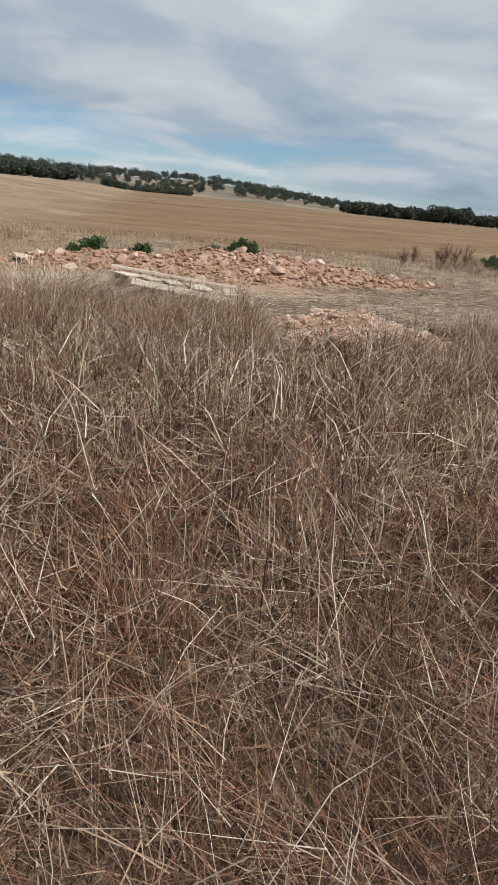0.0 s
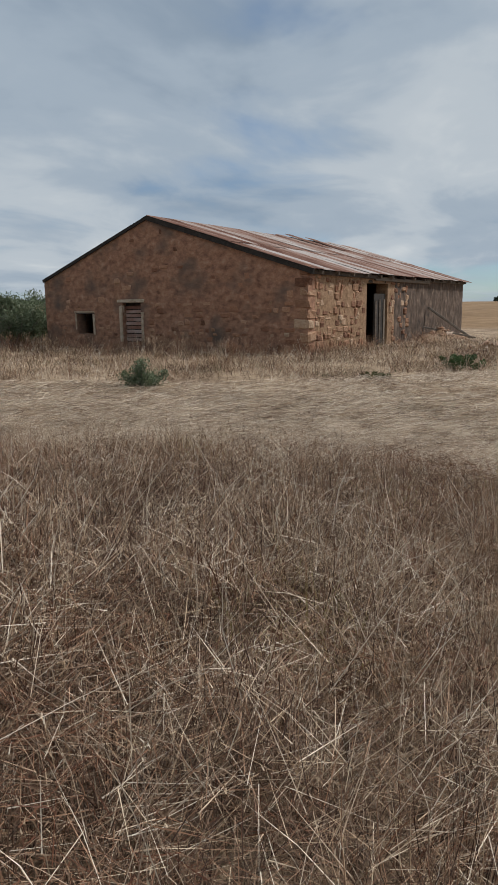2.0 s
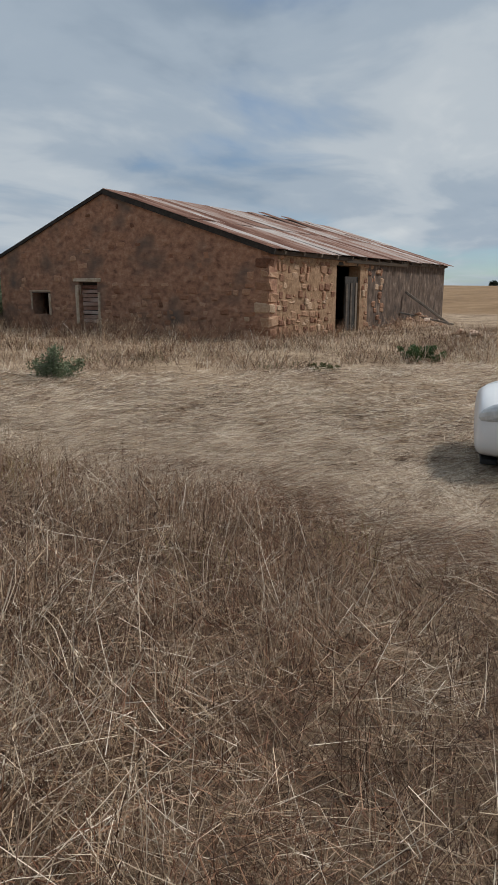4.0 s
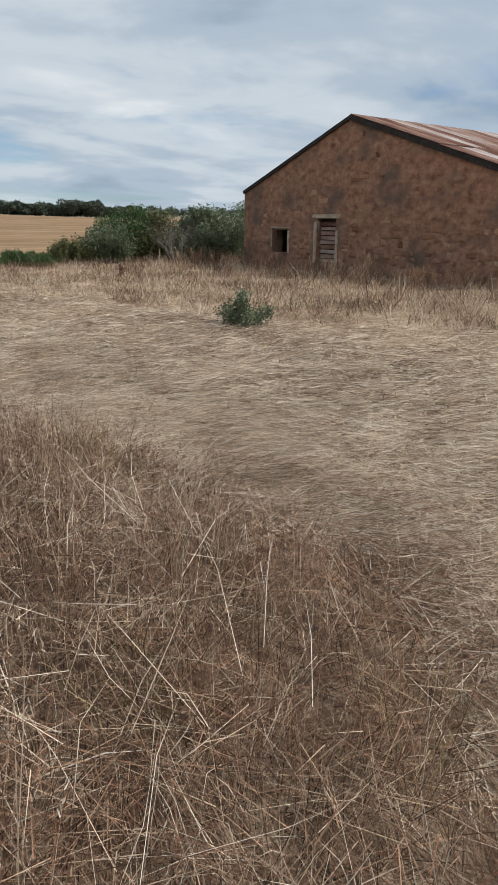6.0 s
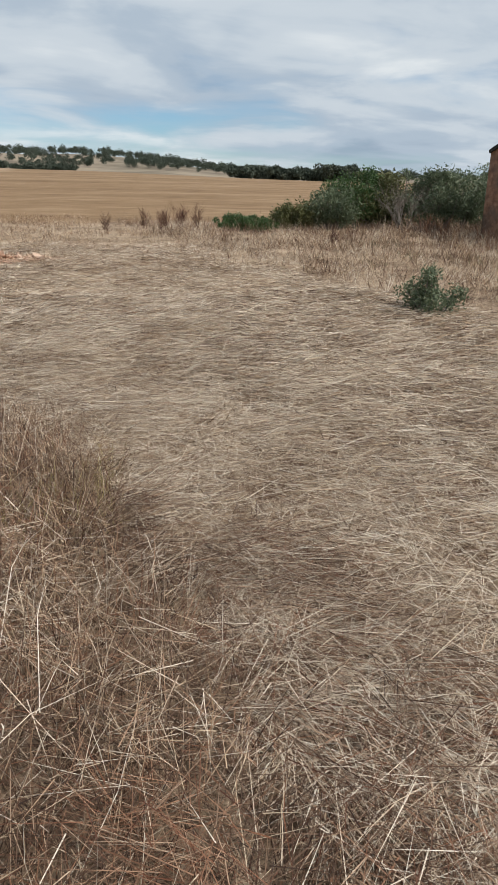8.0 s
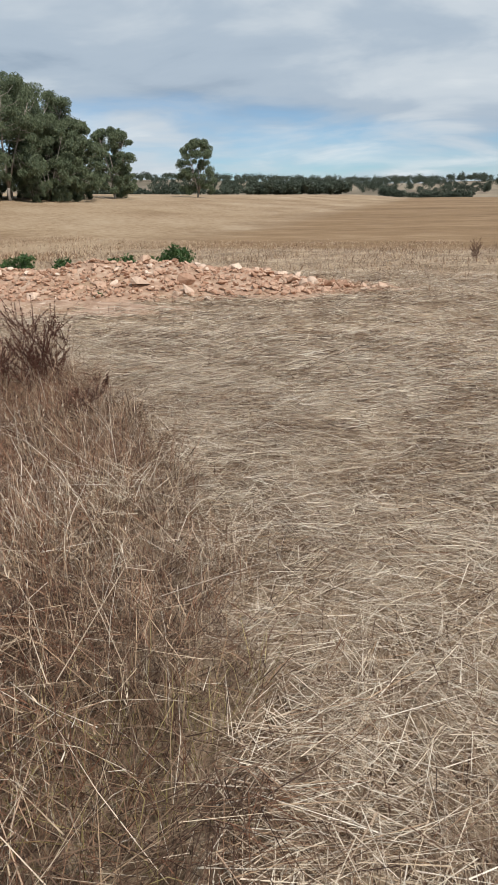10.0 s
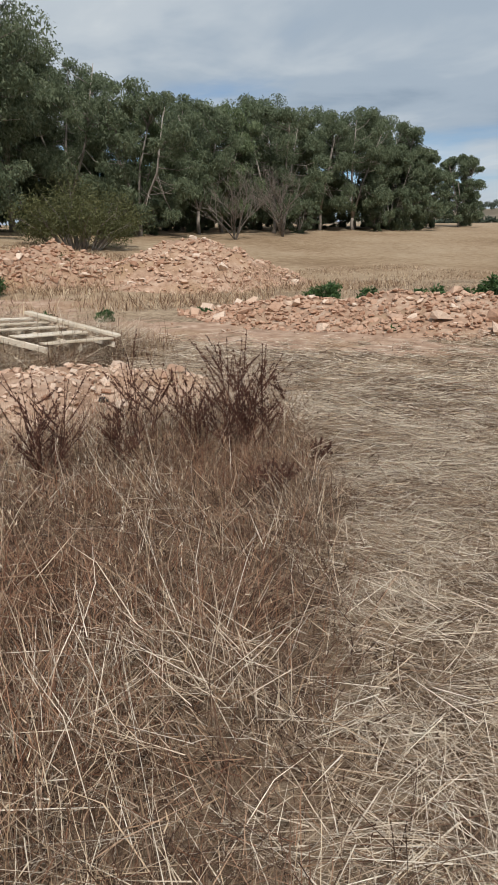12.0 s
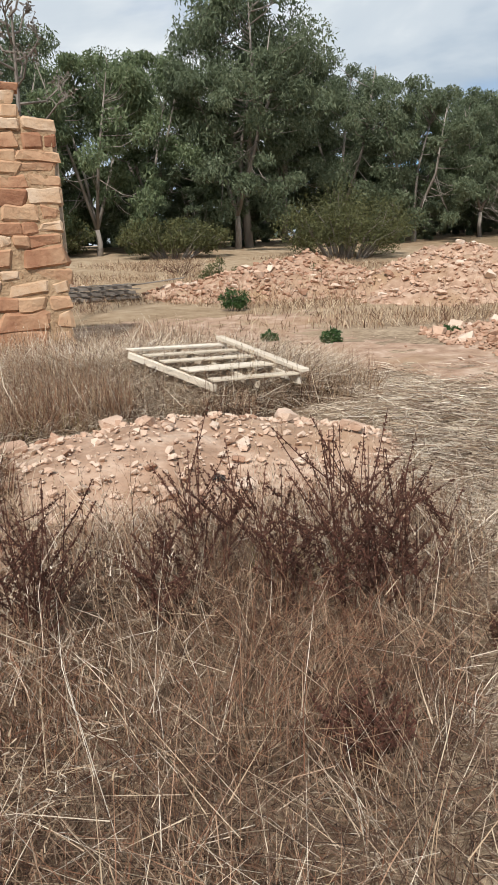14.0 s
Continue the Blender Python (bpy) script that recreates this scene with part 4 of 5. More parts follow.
for i, (x, y, w, h) in enumerate(((-6.65, -24.3, 1.15, 0.55), (-6.3, -23.0, 0.6, 0.5), (-5.9, -21.4, 0.9, 0.55), (-6.9, -20.4, 0.95, 0.8), (-7.1, -21.2, 0.4, 0.45))):
    shrub("rubble_weed", "leafy dark green weed growing on the rubble bank", x, y, w, w * 0.9, h, 1500, m_green, 150 + i, (0.10, 0.055), 14)
shrub("olive_bush", "large rounded olive-brown bush below the gum trees", -14.39, -44.79, 7.2, 5.2, 3.1, 9500, m_olive, 160, (0.17, 0.07), 42)
shrub("olive_bush", "low spreading olive bush below the gum trees", -6.7, -47.59, 5.6, 3.8, 1.9, 6000, m_olive, 161, (0.17, 0.07), 34)
shrub("olive_bush", "low spreading olive bush below the gum trees", -1.33, -50.64, 4.8, 3.8, 2.1, 5200, m_olive, 162, (0.17, 0.07), 30)
for i, (x, y, w, h, mt) in enumerate(((-6.46, -34.78, 1.2, 0.8, m_olive), (-4.26, -36.61, 1.4, 1.0, m_olive), (-1.52, -26.0, 0.34, 0.24, m_green), (-2.67, -32.34, 0.8, 0.6, m_green),
                                      (-0.84, -26.98, 0.3, 0.16, m_green), (6.3, -3.7, 1.5, 0.38, m_green), (8.6, -2.0, 1.1, 0.3, m_olive), (5.0, -6.2, 1.0, 0.12, m_olive),
                                      (9.5, 0.5, 1.2, 0.35, m_green), (-3.16, -20.51, 0.5, 0.08, m_green), (-3.77, -25.51, 0.9, 0.1, m_green))):
    shrub("yard_weed", "small dusty green weed on bare ground", x, y, w, w * 0.8, h, int(900 * w + 300), mt, 170 + i, (0.08, 0.04), 10)


def bare_shrub(name, label, x, y, h, spread, seed, mat, depth=4, thick=0.02, category="dead shrub", stems=9):
    rng = random.Random(seed)
    z = float(ground_z(x, y))
    runs = []

    def grow(p, d, length, r, k):
        q = p + d * length * 0.5
        d2 = (d + Vector([rng.uniform(-0.3, 0.3) for _ in range(3)])).normalized()
        e = q + d2 * length * 0.5
        runs.append(([p, q, e], [r, r * 0.8, r * 0.6]))
        if k < depth:
            for _ in range(3 if k < 2 else 2):
                grow(e if rng.random() < 0.6 else q, (d2 + Vector((rng.uniform(-0.7, 0.7), rng.uniform(-0.7, 0.7), rng.uniform(-0.15, 0.4)))).normalized(), length * rng.uniform(0.55, 0.8), r * 0.6, k + 1)
    for _ in range(stems):
        a = rng.uniform(0, 6.3)
        grow(Vector((rng.uniform(-0.1, 0.1) * spread, rng.uniform(-0.1, 0.1) * spread, -0.05)), Vector((math.cos(a) * spread, math.sin(a) * spread, rng.uniform(0.6, 1.2))).normalized(), h * 0.42, thick * h, 0)
    vs, fs = tubes_mesh(runs, 3)
    ob = link_mesh(name, vs, fs, mat)
    ob.location = (x, y, z)
    return tagged(ob, label=label, category=category)


bare_shrub("dead_tree", "bare grey dead tree in front of the windbreak", -30.0, -48.5, 4.6, 0.5, 200, m_twig, 4, 0.011, "dead tree")
bare_shrub("dead_tree", "bare grey dead tree in front of the windbreak", -36.5, -49.5, 5.2, 0.6, 201, m_twig, 4, 0.011, "dead tree")
bare_shrub("dead_shrub", "bare brown dead shrub against the barn thicket", -14.2, -2.6, 2.0, 0.5, 207, m_twig, 4, 0.007, "dead shrub", 12)
bare_shrub("brush_pile", "brown heap of dead brush on the rubble", -8.16, -31.37, 0.9, 1.2, 202, m_dock, 3, 0.008, "brush")
bare_shrub("brush_pile", "brown heap of dead brush near stacked pallets", -4.5, -40.88, 1.2, 1.3, 203, m_dock, 3, 0.008, "brush", 14)


def flower_stalk(x, y, h):
    """A dead agave flower stalk: a straight mast with up-curved arms that end in flat tufts."""
    rng, nr = random.Random(31), np.random.default_rng(31)
    ob = empty("flower_stalk", x, y, float(ground_z(x, y)), "tall dead grey agave flower stalk behind the ruined wall", "dead plant")
    runs, ends = [([Vector((0, 0, -0.1)), Vector((0.1, 0, h * 0.5)), Vector((-0.05, 0, h))], [0.09, 0.065, 0.02])], []
    for k in range(15):
        z, a = h * (0.62 + 0.025 * k), 2.4 * k
        r = (1.05 - 0.05 * k) * rng.uniform(0.75, 1.1)
        p = Vector((0.02, 0, z))
        q, e = p + Vector((math.cos(a) * r * 0.6, math.sin(a) * r * 0.6, 0.1)), p + Vector((math.cos(a) * r, math.sin(a) * r, 0.42))
        runs.append(([p, q, e], [0.03, 0.022, 0.014]))
        for _ in range(4):
            t = e + Vector((rng.uniform(-0.25, 0.25), rng.uniform(-0.25, 0.25), rng.uniform(0.05, 0.22)))
            runs.append(([q.lerp(e, 0.8), e.lerp(t, 0.5), t], [0.012, 0.01, 0.006]))
            ends.append(tuple(t))
    vs, fs = tubes_mesh(runs, 5)
    link_mesh("mast", vs, fs, m_twig, ob)
    v, t = leaf_cloud(ends, [0.12] * len(ends), [14] * len(ends), 0.09, 0.04, nr, 0.0)
    o = new("seed_pods", fast_mesh("seed_pods", v, t, m_twig))
    o.parent = ob


flower_stalk(2.3, -31.3, 6.2)
bare_shrub("twig_litter", "dead twigs lying beside the yard bush", 2.75, -10.35, 0.22, 2.6, 209, m_twig, 3, 0.012, "twigs", 12)
bare_shrub("brush_tangle", "dry brown weed tangle on the earth heap", 3.5, -20.55, 0.2, 1.4, 205, m_dock, 3, 0.012, "brush", 12)


def dock_plant(x, y, h, spread, stems, seed):
    """Dead curled dock: upright stems ringed with dark seed clusters."""
    rng, nr = random.Random(seed), np.random.default_rng(seed)
    z = float(ground_z(x, y))
    ob = empty("dock_plant", x, y, z, "dead dark red-brown dock plant with seed clusters", "weed", group="dock plants")
    runs, spots = [], []
    for _ in range(stems):
        a, lean = rng.uniform(0, 6.3), rng.uniform(0.05, 0.6) * spread
        hh = h * rng.uniform(0.55, 1.0)
        foot = Vector((math.cos(a) * 0.05, math.sin(a) * 0.05, -0.03))
        end = Vector((math.cos(a) * lean * hh, math.sin(a) * lean * hh, hh))
        mid = foot.lerp(end, 0.5) + Vector((rng.uniform(-0.03, 0.03), rng.uniform(-0.03, 0.03), 0.03))
        lines = [[foot, mid, end]]
        for _ in range(rng.randint(4, 7)):
            f = rng.uniform(0.25, 0.8)
            p = foot.lerp(end, f)
            b = rng.uniform(0, 6.3)
            q = p + Vector((math.cos(b) * 0.2, math.sin(b) * 0.2, rng.uniform(0.1, 0.34))) * hh * rng.uniform(0.7, 1.7)
            lines.append([p, p.lerp(q, 0.5) + Vector((0, 0, -0.01)), q])
        for ln in lines:
            runs.append((ln, [0.0026, 0.002, 0.0014]))
            for f in np.arange(0.2, 1.02, 0.07):
                if rng.random() < 0.85:
                    spots.append(tuple(ln[0].lerp(ln[1], f * 2) if f < 0.5 else ln[1].lerp(ln[2], f * 2 - 1)))
    vs, fs = tubes_mesh(runs, 4)
    link_mesh("stalk", vs, fs, m_dock, ob)
    v, t = leaf_cloud(spots, [0.008] * len(spots), [7] * len(spots), 0.010, 0.008, nr, 0.0)
    o = new("seed_head", fast_mesh("seed_head", v, t, m_dock))
    o.parent = ob
    return ob


for i, (x, y, h, sp, st) in enumerate(((3.6, -17.85, 0.95, 0.6, 13), (3.42, -17.8, 0.75, 0.75, 7), (3.78, -18.05, 0.8, 0.75, 8), (4.0, -18.35, 0.72, 1.0, 9), (4.75, -18.35, 0.75, 0.55, 9),
                                       (4.05, -17.25, 0.3, 1.3, 14), (3.2, -17.45, 0.2, 1.6, 4), (4.3, -18.2, 0.5, 0.9, 6))):
    dock_plant(x, y, h, sp, st, 300 + i)
for i, (x, y, h) in enumerate(((-15.2, -10.9, 1.0), (-16.0, -11.2, 0.9), (-15.6, -10.2, 1.05), (-16.8, -11.9, 0.8), (-13.5, -13.6, 0.7), (-17.2, -10.4, 1.0), (-14.7, -11.6, 0.8), (-9.2, -7.4, 0.55))):
    o = dock_plant(x, y, h, 0.55, 10, 330 + i)
    tagged(o, label="tall dry brown dock stalks at the field edge")
for i, (x, y) in enumerate(((3.95, -15.8), (0.2, -14.85), (-0.95, -13.2), (-0.3, -17.2), (1.5, -13.9))):
    bare_shrub("weed_clump", "flattened brown dead weed clump on the straw", x, y, 0.26, 2.0, 360 + i, m_dock, 2, 0.009, "weed", 16)
for i, (x, y, h) in enumerate(((-12.2, -1.2, 0.7), (-9.6, -0.9, 0.8), (-7.0, -1.4, 0.6), (-5.6, -0.8, 0.7), (-4.2, -1.1, 0.8), (-2.6, -0.9, 0.65), (-1.2, -1.5, 0.7), (0.9, -0.6, 0.75), (1.3, 2.2, 0.7),
                               (1.0, 8.6, 0.8), (-3.4, -3.2, 0.5), (1.9, -3.4, 0.55), (-6.4, -4.0, 0.5), (-10.6, -3.0, 0.55), (3.4, -6.6, 0.45))):
    bare_shrub("dead_weed", "dry branching weed in the grass by the barn", x, y, h, 0.6, 380 + i, m_red, 3, 0.009, "weed", 9)
rng0 = random.Random(6)
for i in range(26):
    x, y = rng0.uniform(-12.5, 2.0), rng0.uniform(-3.6, -0.7)
    bare_shrub("dead_weed", "dry branching weed in the grass by the barn", x, y, rng0.uniform(0.55, 1.0), 0.5, 400 + i, (m_red, m_tall, m_thatch)[i % 3], 3, 0.008, "weed", 8)
o = new("black_lump", ROCKS[5])
o.matrix_basis = Matrix.Translation((3.5, -19.4, 0.22)) @ Matrix.Scale(0.13, 4)
o.data = ROCKS[5].copy()
o.data.materials.clear()
o.data.materials.append(m_dark)
tagged(o, label="small black lump lying on the earth heap", category="lump")
for x, y, s in ((4.75, -19.6, 0.26), (5.0, -19.85, 0.24), (4.66, -20.0, 0.2), (3.66, -21.2, 0.26), (3.2, -21.15, 0.24), (3.0, -20.95, 0.2), (2.4, -20.6, 0.24), (3.35, -21.3, 0.3)):
    o = new("loose_rock", ROCKS[rng0.randint(0, 11)])
    z = float(ground_z(x, y)) + max(0.0, float(mound_z(np.float64(x), np.float64(y), MOUNDS[5])))
    o.matrix_basis = Matrix.Translation((x, y, z + s * 0.15)) @ Matrix.Rotation(rng0.uniform(0, 6), 4, "Z") @ Matrix.Scale(s, 4)
    tagged(o, label="pale angular stone on the earth heap", category="stone")
for x, y, s in ((3.67, -13.78, 0.16), (0.5, -12.1, 0.1), (7.9, -11.2, 0.09), (-1.8, -12.6, 0.12)):
    o = new("clod", ROCKS[3])
    o.matrix_basis = Matrix.Translation((x, y, float(ground_z(x, y)) + s * 0.25)) @ Matrix.Rotation(rng0.uniform(0, 6), 4, "Z") @ Matrix.Scale(s, 4)
    tagged(o, label="small loose stone lying on mown straw", category="stone")
p0, p1 = Vector((0.12, 11.6, 1.5)), Vector((1.8, 13.1, 0.0))
bm = box_bm(-1.4, 1.4, -0.05, 0.05, -0.05, 0.05, 0.01)
beam = part("fallen_beam", bm, m_twig, None)
beam.matrix_basis = Matrix.Translation((p0 + p1) / 2) @ (p1 - p0).to_track_quat("X", "Z").to_matrix().to_4x4()
tagged(beam, label="grey timber beam leaning on the barn wall", category="beam")
bm = box_bm(-1.5, 1.5, -0.04, 0.04, -0.04, 0.04, 0.01)
beam = part("fallen_beam", bm, m_twig, None)
beam.matrix_basis = Matrix.Translation((0.85, 11.6, 0.42)) @ Matrix.Rotation(radians(20), 4, "Z") @ Matrix.Rotation(radians(12), 4, "Y")
tagged(beam, label="thin grey timber propped beside the barn wall", category="beam")
build_mound("fallen_stones", "low bank of stones fallen from the barn wall", (0.75, 11.4, 0.8, 4.2, 0.45, 0.0, 1.3), m_mortar, 70, (0.14, 0.4), 29)
build_mound("stone_pile", "low pile of fallen grey stones beyond the barn", (4.9, 4.8, 0.9, 0.6, 0.3, 0.2, 1.4), m_mortar, 22, (0.14, 0.4), 26)


# ---- far woods ----
def far_woods():
    rng, nr = random.Random(55), np.random.default_rng(55)
    cs, rad, cnt = [], [], []
    ex, ey = 8.0, -17.0

    def stand(az0, az1, r0, r1, n, h0, h1):
        for _ in range(n):
            az, r, h = radians(rng.uniform(az0, az1)), rng.uniform(r0, r1), rng.uniform(h0, h1)
            x, y = ex + r * math.sin(az), ey + r * math.cos(az)
            z = float(ground_z(x, y))
            for _ in range(3):
                cs.append((x + rng.uniform(-0.3, 0.3) * h, y + rng.uniform(-0.3, 0.3) * h, z + h * rng.uniform(0.25, 0.68)))
                rad.append((h * rng.uniform(0.2, 0.36)) * np.array([1, 1, 0.85]))
                cnt.append(170 if r < 420 else 75)
    stand(-75.5, -68, 335, 385, 110, 5.0, 7.0)
    stand(-68.5, -66, 330, 350, 26, 7.0, 9.5)
    stand(-66, -63.5, 335, 385, 26, 5.0, 7.0)
    stand(-104, -96.5, 325, 360, 90, 5.0, 7.5)
    stand(-94, -87.5, 470, 500, 60, 5.0, 8.0)
    stand(-118, -72, 880, 1000, 420, 8.0, 13.0)
    stand(-112, -76, 640, 900, 420, 7.0, 11.0)
    stand(-66, -46, 620, 780, 130, 7.0, 11.0)
    stand(-118, -103, 420, 520, 90, 4.0, 6.5)
    stand(174, 230, 84, 104, 130, 3.0, 4.6)
    stand(-14.4, -13.2, 300, 310, 5, 1.3, 1.9)
    v, t = leaf_cloud(cs, rad, cnt, 0.95, 0.8, nr, 0.0, 1.0, True)
    tagged(new("far_woodland", fast_mesh("far_woodland", v, t, m_far_leaf)), label="dark wooded ridge and tree stands on the horizon", category="woodland", kind="stuff")


far_woods()


# ---- parked car ----
def build_car(x, y, heading):
    """A small white hatchback; its nose points along -x before turning."""
    z = float(ground_z(x, y))
    car = empty("parked_car", x, y, z, "white hatchback parked on the mown yard", "car")
    car.rotation_euler = (0, 0, radians(heading))
    # cross-sections along the length: x, half width, bottom, belt height, roof height or None
    prof = [(0.00, 0.62, 0.24, 0.58), (0.03, 0.72, 0.19, 0.68), (0.22, 0.79, 0.19, 0.73), (0.6, 0.83, 0.18, 0.80), (1.1, 0.84, 0.18, 0.88), (1.35, 0.84, 0.18, 0.92),
            (2.2, 0.85, 0.18, 0.94), (3.0, 0.84, 0.18, 0.95), (3.6, 0.80, 0.20, 0.94), (3.85, 0.72, 0.28, 0.88)]
    bm = bmesh.new()
    rings = []
    for px, hw, b, t in prof:
        ring = [(-hw * 0.86, b), (-hw, b + 0.12), (-hw, t - 0.14), (-hw * 0.94, t - 0.03), (-hw * 0.5, t + 0.025), (0, t + 0.035), (hw * 0.5, t + 0.025), (hw * 0.94, t - 0.03), (hw, t - 0.14),
                (hw, b + 0.12), (hw * 0.86, b)]
        rings.append([bm.verts.new((px, a, c)) for a, c in ring])
    for a, b in zip(rings, rings[1:]):
        for k in range(len(a)):
            bm.faces.new((a[k], a[(k + 1) % len(a)], b[(k + 1) % len(a)], b[k]))
    bm.faces.new(rings[0])
    bm.faces.new(list(reversed(rings[-1])))
    bmesh.ops.recalc_face_normals(bm, faces=bm.faces)
    for f in bm.faces:
        f.smooth = True
    body = part("body", bm, m_paint, car)
    md = body.modifiers.new("round", "SUBSURF")
    md.levels = md.render_levels = 2
    bm = bmesh.new()
    rows = [[bm.verts.new((px, s * hw, h)) for s in (-1, 1)] for px, hw, h in ((1.05, 0.76, 0.89), (1.85, 0.62, 1.40), (3.2, 0.62, 1.42), (3.8, 0.70, 0.92))]
    for a, b in zip(rows, rows[1:]):
        bm.faces.new((a[0], a[1], b[1], b[0]))
    for s in (0, 1):
        bm.faces.new([r[s] for r in rows])
    bm.faces.new((rows[0][0], rows[0][1], rows[3][1], rows[3][0]))
    bmesh.ops.recalc_face_normals(bm, faces=bm.faces)
    part("window_glass", bm, m_glass_dark, car, "dark tinted windows")
    part("roof", box_bm(1.8, 3.25, -0.63, 0.63, 1.39, 1.46, 0.03), m_paint, car)
    for s in (-1, 1):
        for a, b in (((1.05, 0.77, 0.88), (1.86, 0.63, 1.42)), ((2.55, 0.80, 0.9), (2.5, 0.64, 1.42)), ((3.75, 0.72, 0.9), (3.2, 0.63, 1.42))):
            p, q = Vector((a[0], s * a[1], a[2])), Vector((b[0], s * b[1], b[2]))
            v, f = tube([p, q], [0.04, 0.04], 6)
            link_mesh("pillar", v, f, m_paint, car)
        bm = bmesh.new()
        bmesh.ops.create_uvsphere(bm, u_segments=14, v_segments=8, radius=1.0)
        bmesh.ops.scale(bm, vec=(0.20, 0.06, 0.08), verts=bm.verts)
        o = part("headlight", bm, m_lamp, car, "clear headlight")
        o.matrix_basis = Matrix.Translation((0.2, s * 0.735, 0.63)) @ Matrix.Rotation(s * 0.35, 4, "Z") @ Matrix.Rotation(-0.3, 4, "Y")
        for wx in (0.78, 3.1):
            bm = bmesh.new()
            bmesh.ops.create_cone(bm, segments=28, radius1=0.29, radius2=0.29, depth=0.18, cap_ends=True)
            bmesh.ops.bevel(bm, geom=[e for e in bm.edges if abs(e.verts[0].co.z - e.verts[1].co.z) < 1e-4], offset=0.03, segments=2, affect="EDGES")
            wheel = part("wheel", bm, m_rubber, car, "black tyre")
            wheel.matrix_basis = Matrix.Translation((wx, s * 0.775, 0.29)) @ Matrix.Rotation(radians(90), 4, "X")
            bm = bmesh.new()
            bmesh.ops.create_cone(bm, segments=20, radius1=0.18, radius2=0.16, depth=0.02, cap_ends=True)
            rim = part("rim", bm, m_rim, wheel)
            rim.location = (0, 0, -s * 0.1)
    part("lower_lip", box_bm(0.06, 0.2, -0.62, 0.62, 0.155, 0.20, 0.012), m_rubber, car, "dark plastic lip under the bumper")
    return car


build_car(10.03, -12.6, 16)


# ---- grass ----
EDGE_X = [0.0, 2.0, 3.0, 3.8, 4.9, 6.1, 7.5, 9.0, 9.8, 10.6, 11.4, 12.2, 18.0]
EDGE_Y = [-20.0, -18.6, -17.7, -17.0, -16.15, -15.5, -15.05, -14.9, -15.15, -15.55, -15.35, -14.5, -13.2]
FRINGE_X = [-22, -14, -5, 1.4, 3.3, 4.6, 6.2, 9.0, 14]
FRINGE_Y = [-13.5, -12.0, -11.4, -10.3, -9.1, -7.5, -5.3, -2.0, 2.0]
TRACK = np.array([(11.7, -23.0), (11.5, -20.0), (11.6, -18.0), (10.5, -15.6), (8.8, -14.9), (7.3, -14.7), (5.0, -15.8), (4.0, -17.4)])


def track_distance(x, y):
    best = np.full(len(x), 1e9)
    p = np.stack([x, y], 1)
    for a, b in zip(TRACK, TRACK[1:]):
        ab = b - a
        t = np.clip(((p - a) @ ab) / (ab @ ab), 0, 1)
        best = np.minimum(best, np.linalg.norm(p - (a + t[:, None] * ab), axis=1))
    return best


def near_mound(x, y, spec):
    r = 1.35 * max(spec[2], spec[3])
    return np.flatnonzero((np.abs(x - spec[0]) < r) & (np.abs(y - spec[1]) < r))


def heap_height(x, y):
    z = ground_z(x, y)
    for spec in MOUNDS:
        k = near_mound(x, y, spec)
        if len(k):
            z[k] = np.maximum(z[k], ground_z(x[k], y[k]) + mound_z(x[k], y[k], spec) - 0.012)
    return z


def on_heap(x, y, limit=0.03):
    hit = np.zeros(len(x), bool)
    for spec in MOUNDS:
        k = near_mound(x, y, spec)
        if len(k) and spec[4] > 0.1:
            hit[k] |= mound_z(x[k], y[k], spec) > limit
        elif len(k):
            hit[k] |= mound_z(x[k], y[k], spec) > 0.016
    return hit


def in_tall(x, y):
    edge = np.interp(x, EDGE_X, EDGE_Y) + 0.16 * wave(x, y, 1.4) + 0.14 * wave(y, x, 5.0)
    west = 2.7 + 0.35 * wave(y, x, 1.1) - 1.9 * smooth(-y, 21.2, 22.2)
    return (y < edge) & (x > west) & ~(on_heap(x, y) & ((x < 4.6) | on_heap(x, y, 0.2))) & ~((x < 5.7) & (y < -27.7))


def in_fringe(x, y):
    line = np.interp(x, FRINGE_X, FRINGE_Y) + 0.5 * wave(x, y, 0.9)
    return (y > line) & ~((x > -BW - 0.05) & (x < 0.05) & (y > -0.06)) & (x < 9) & (y < 12)


def scatter(rng, x0, x1, y0, y1, n, keep):
    x, y = rng.uniform(x0, x1, n), rng.uniform(y0, y1, n)
    k = keep(x, y)
    return x[k], y[k]


def grass(name, label, x, y, rng, mat, length, width, lean, droop, angle=None, spread=6.3, lift=0.0, over=None, category="grass", size=1.0, slim=False, wide=1.0):
    n = len(x)
    a = rng.uniform(0, 2 * np.pi, n) if angle is None else angle + rng.normal(0, spread, n)
    up = rng.uniform(*lean, n)
    d = np.stack([np.cos(a) * np.sin(up), np.sin(a) * np.sin(up), np.cos(up)], 1)
    z = (heap_height(x, y) if over is None else over) + rng.uniform(0, 1, n) * lift - 0.005
    L = rng.uniform(*length, n) * size
    W = rng.uniform(*width, n) * wide
    v, t = ribbons(np.stack([x, y, z], 1), d, L, W, rng.uniform(*droop, n), rng)
    if slim:
        v = v.reshape(-1, 5, 3)[:, [0, 1, 4]].reshape(-1, 3)
        t = np.arange(len(v)).reshape(-1, 3)
    floor = heap_height(v[:, 0], v[:, 1]) + 0.004
    v[:, 2] = np.maximum(v[:, 2], floor)
    ob = new(name, fast_mesh(name, v, t, mat))
    return tagged(ob, label=label, category=category, kind="stuff")


def clumped(x, y, rng, power=1.0, scale=0.8):
    """Thins points out into patches."""
    k = 0.5 + 0.5 * wave(x, y, scale)
    return rng.random(len(x)) < np.clip(k, 0.08, 1) ** power


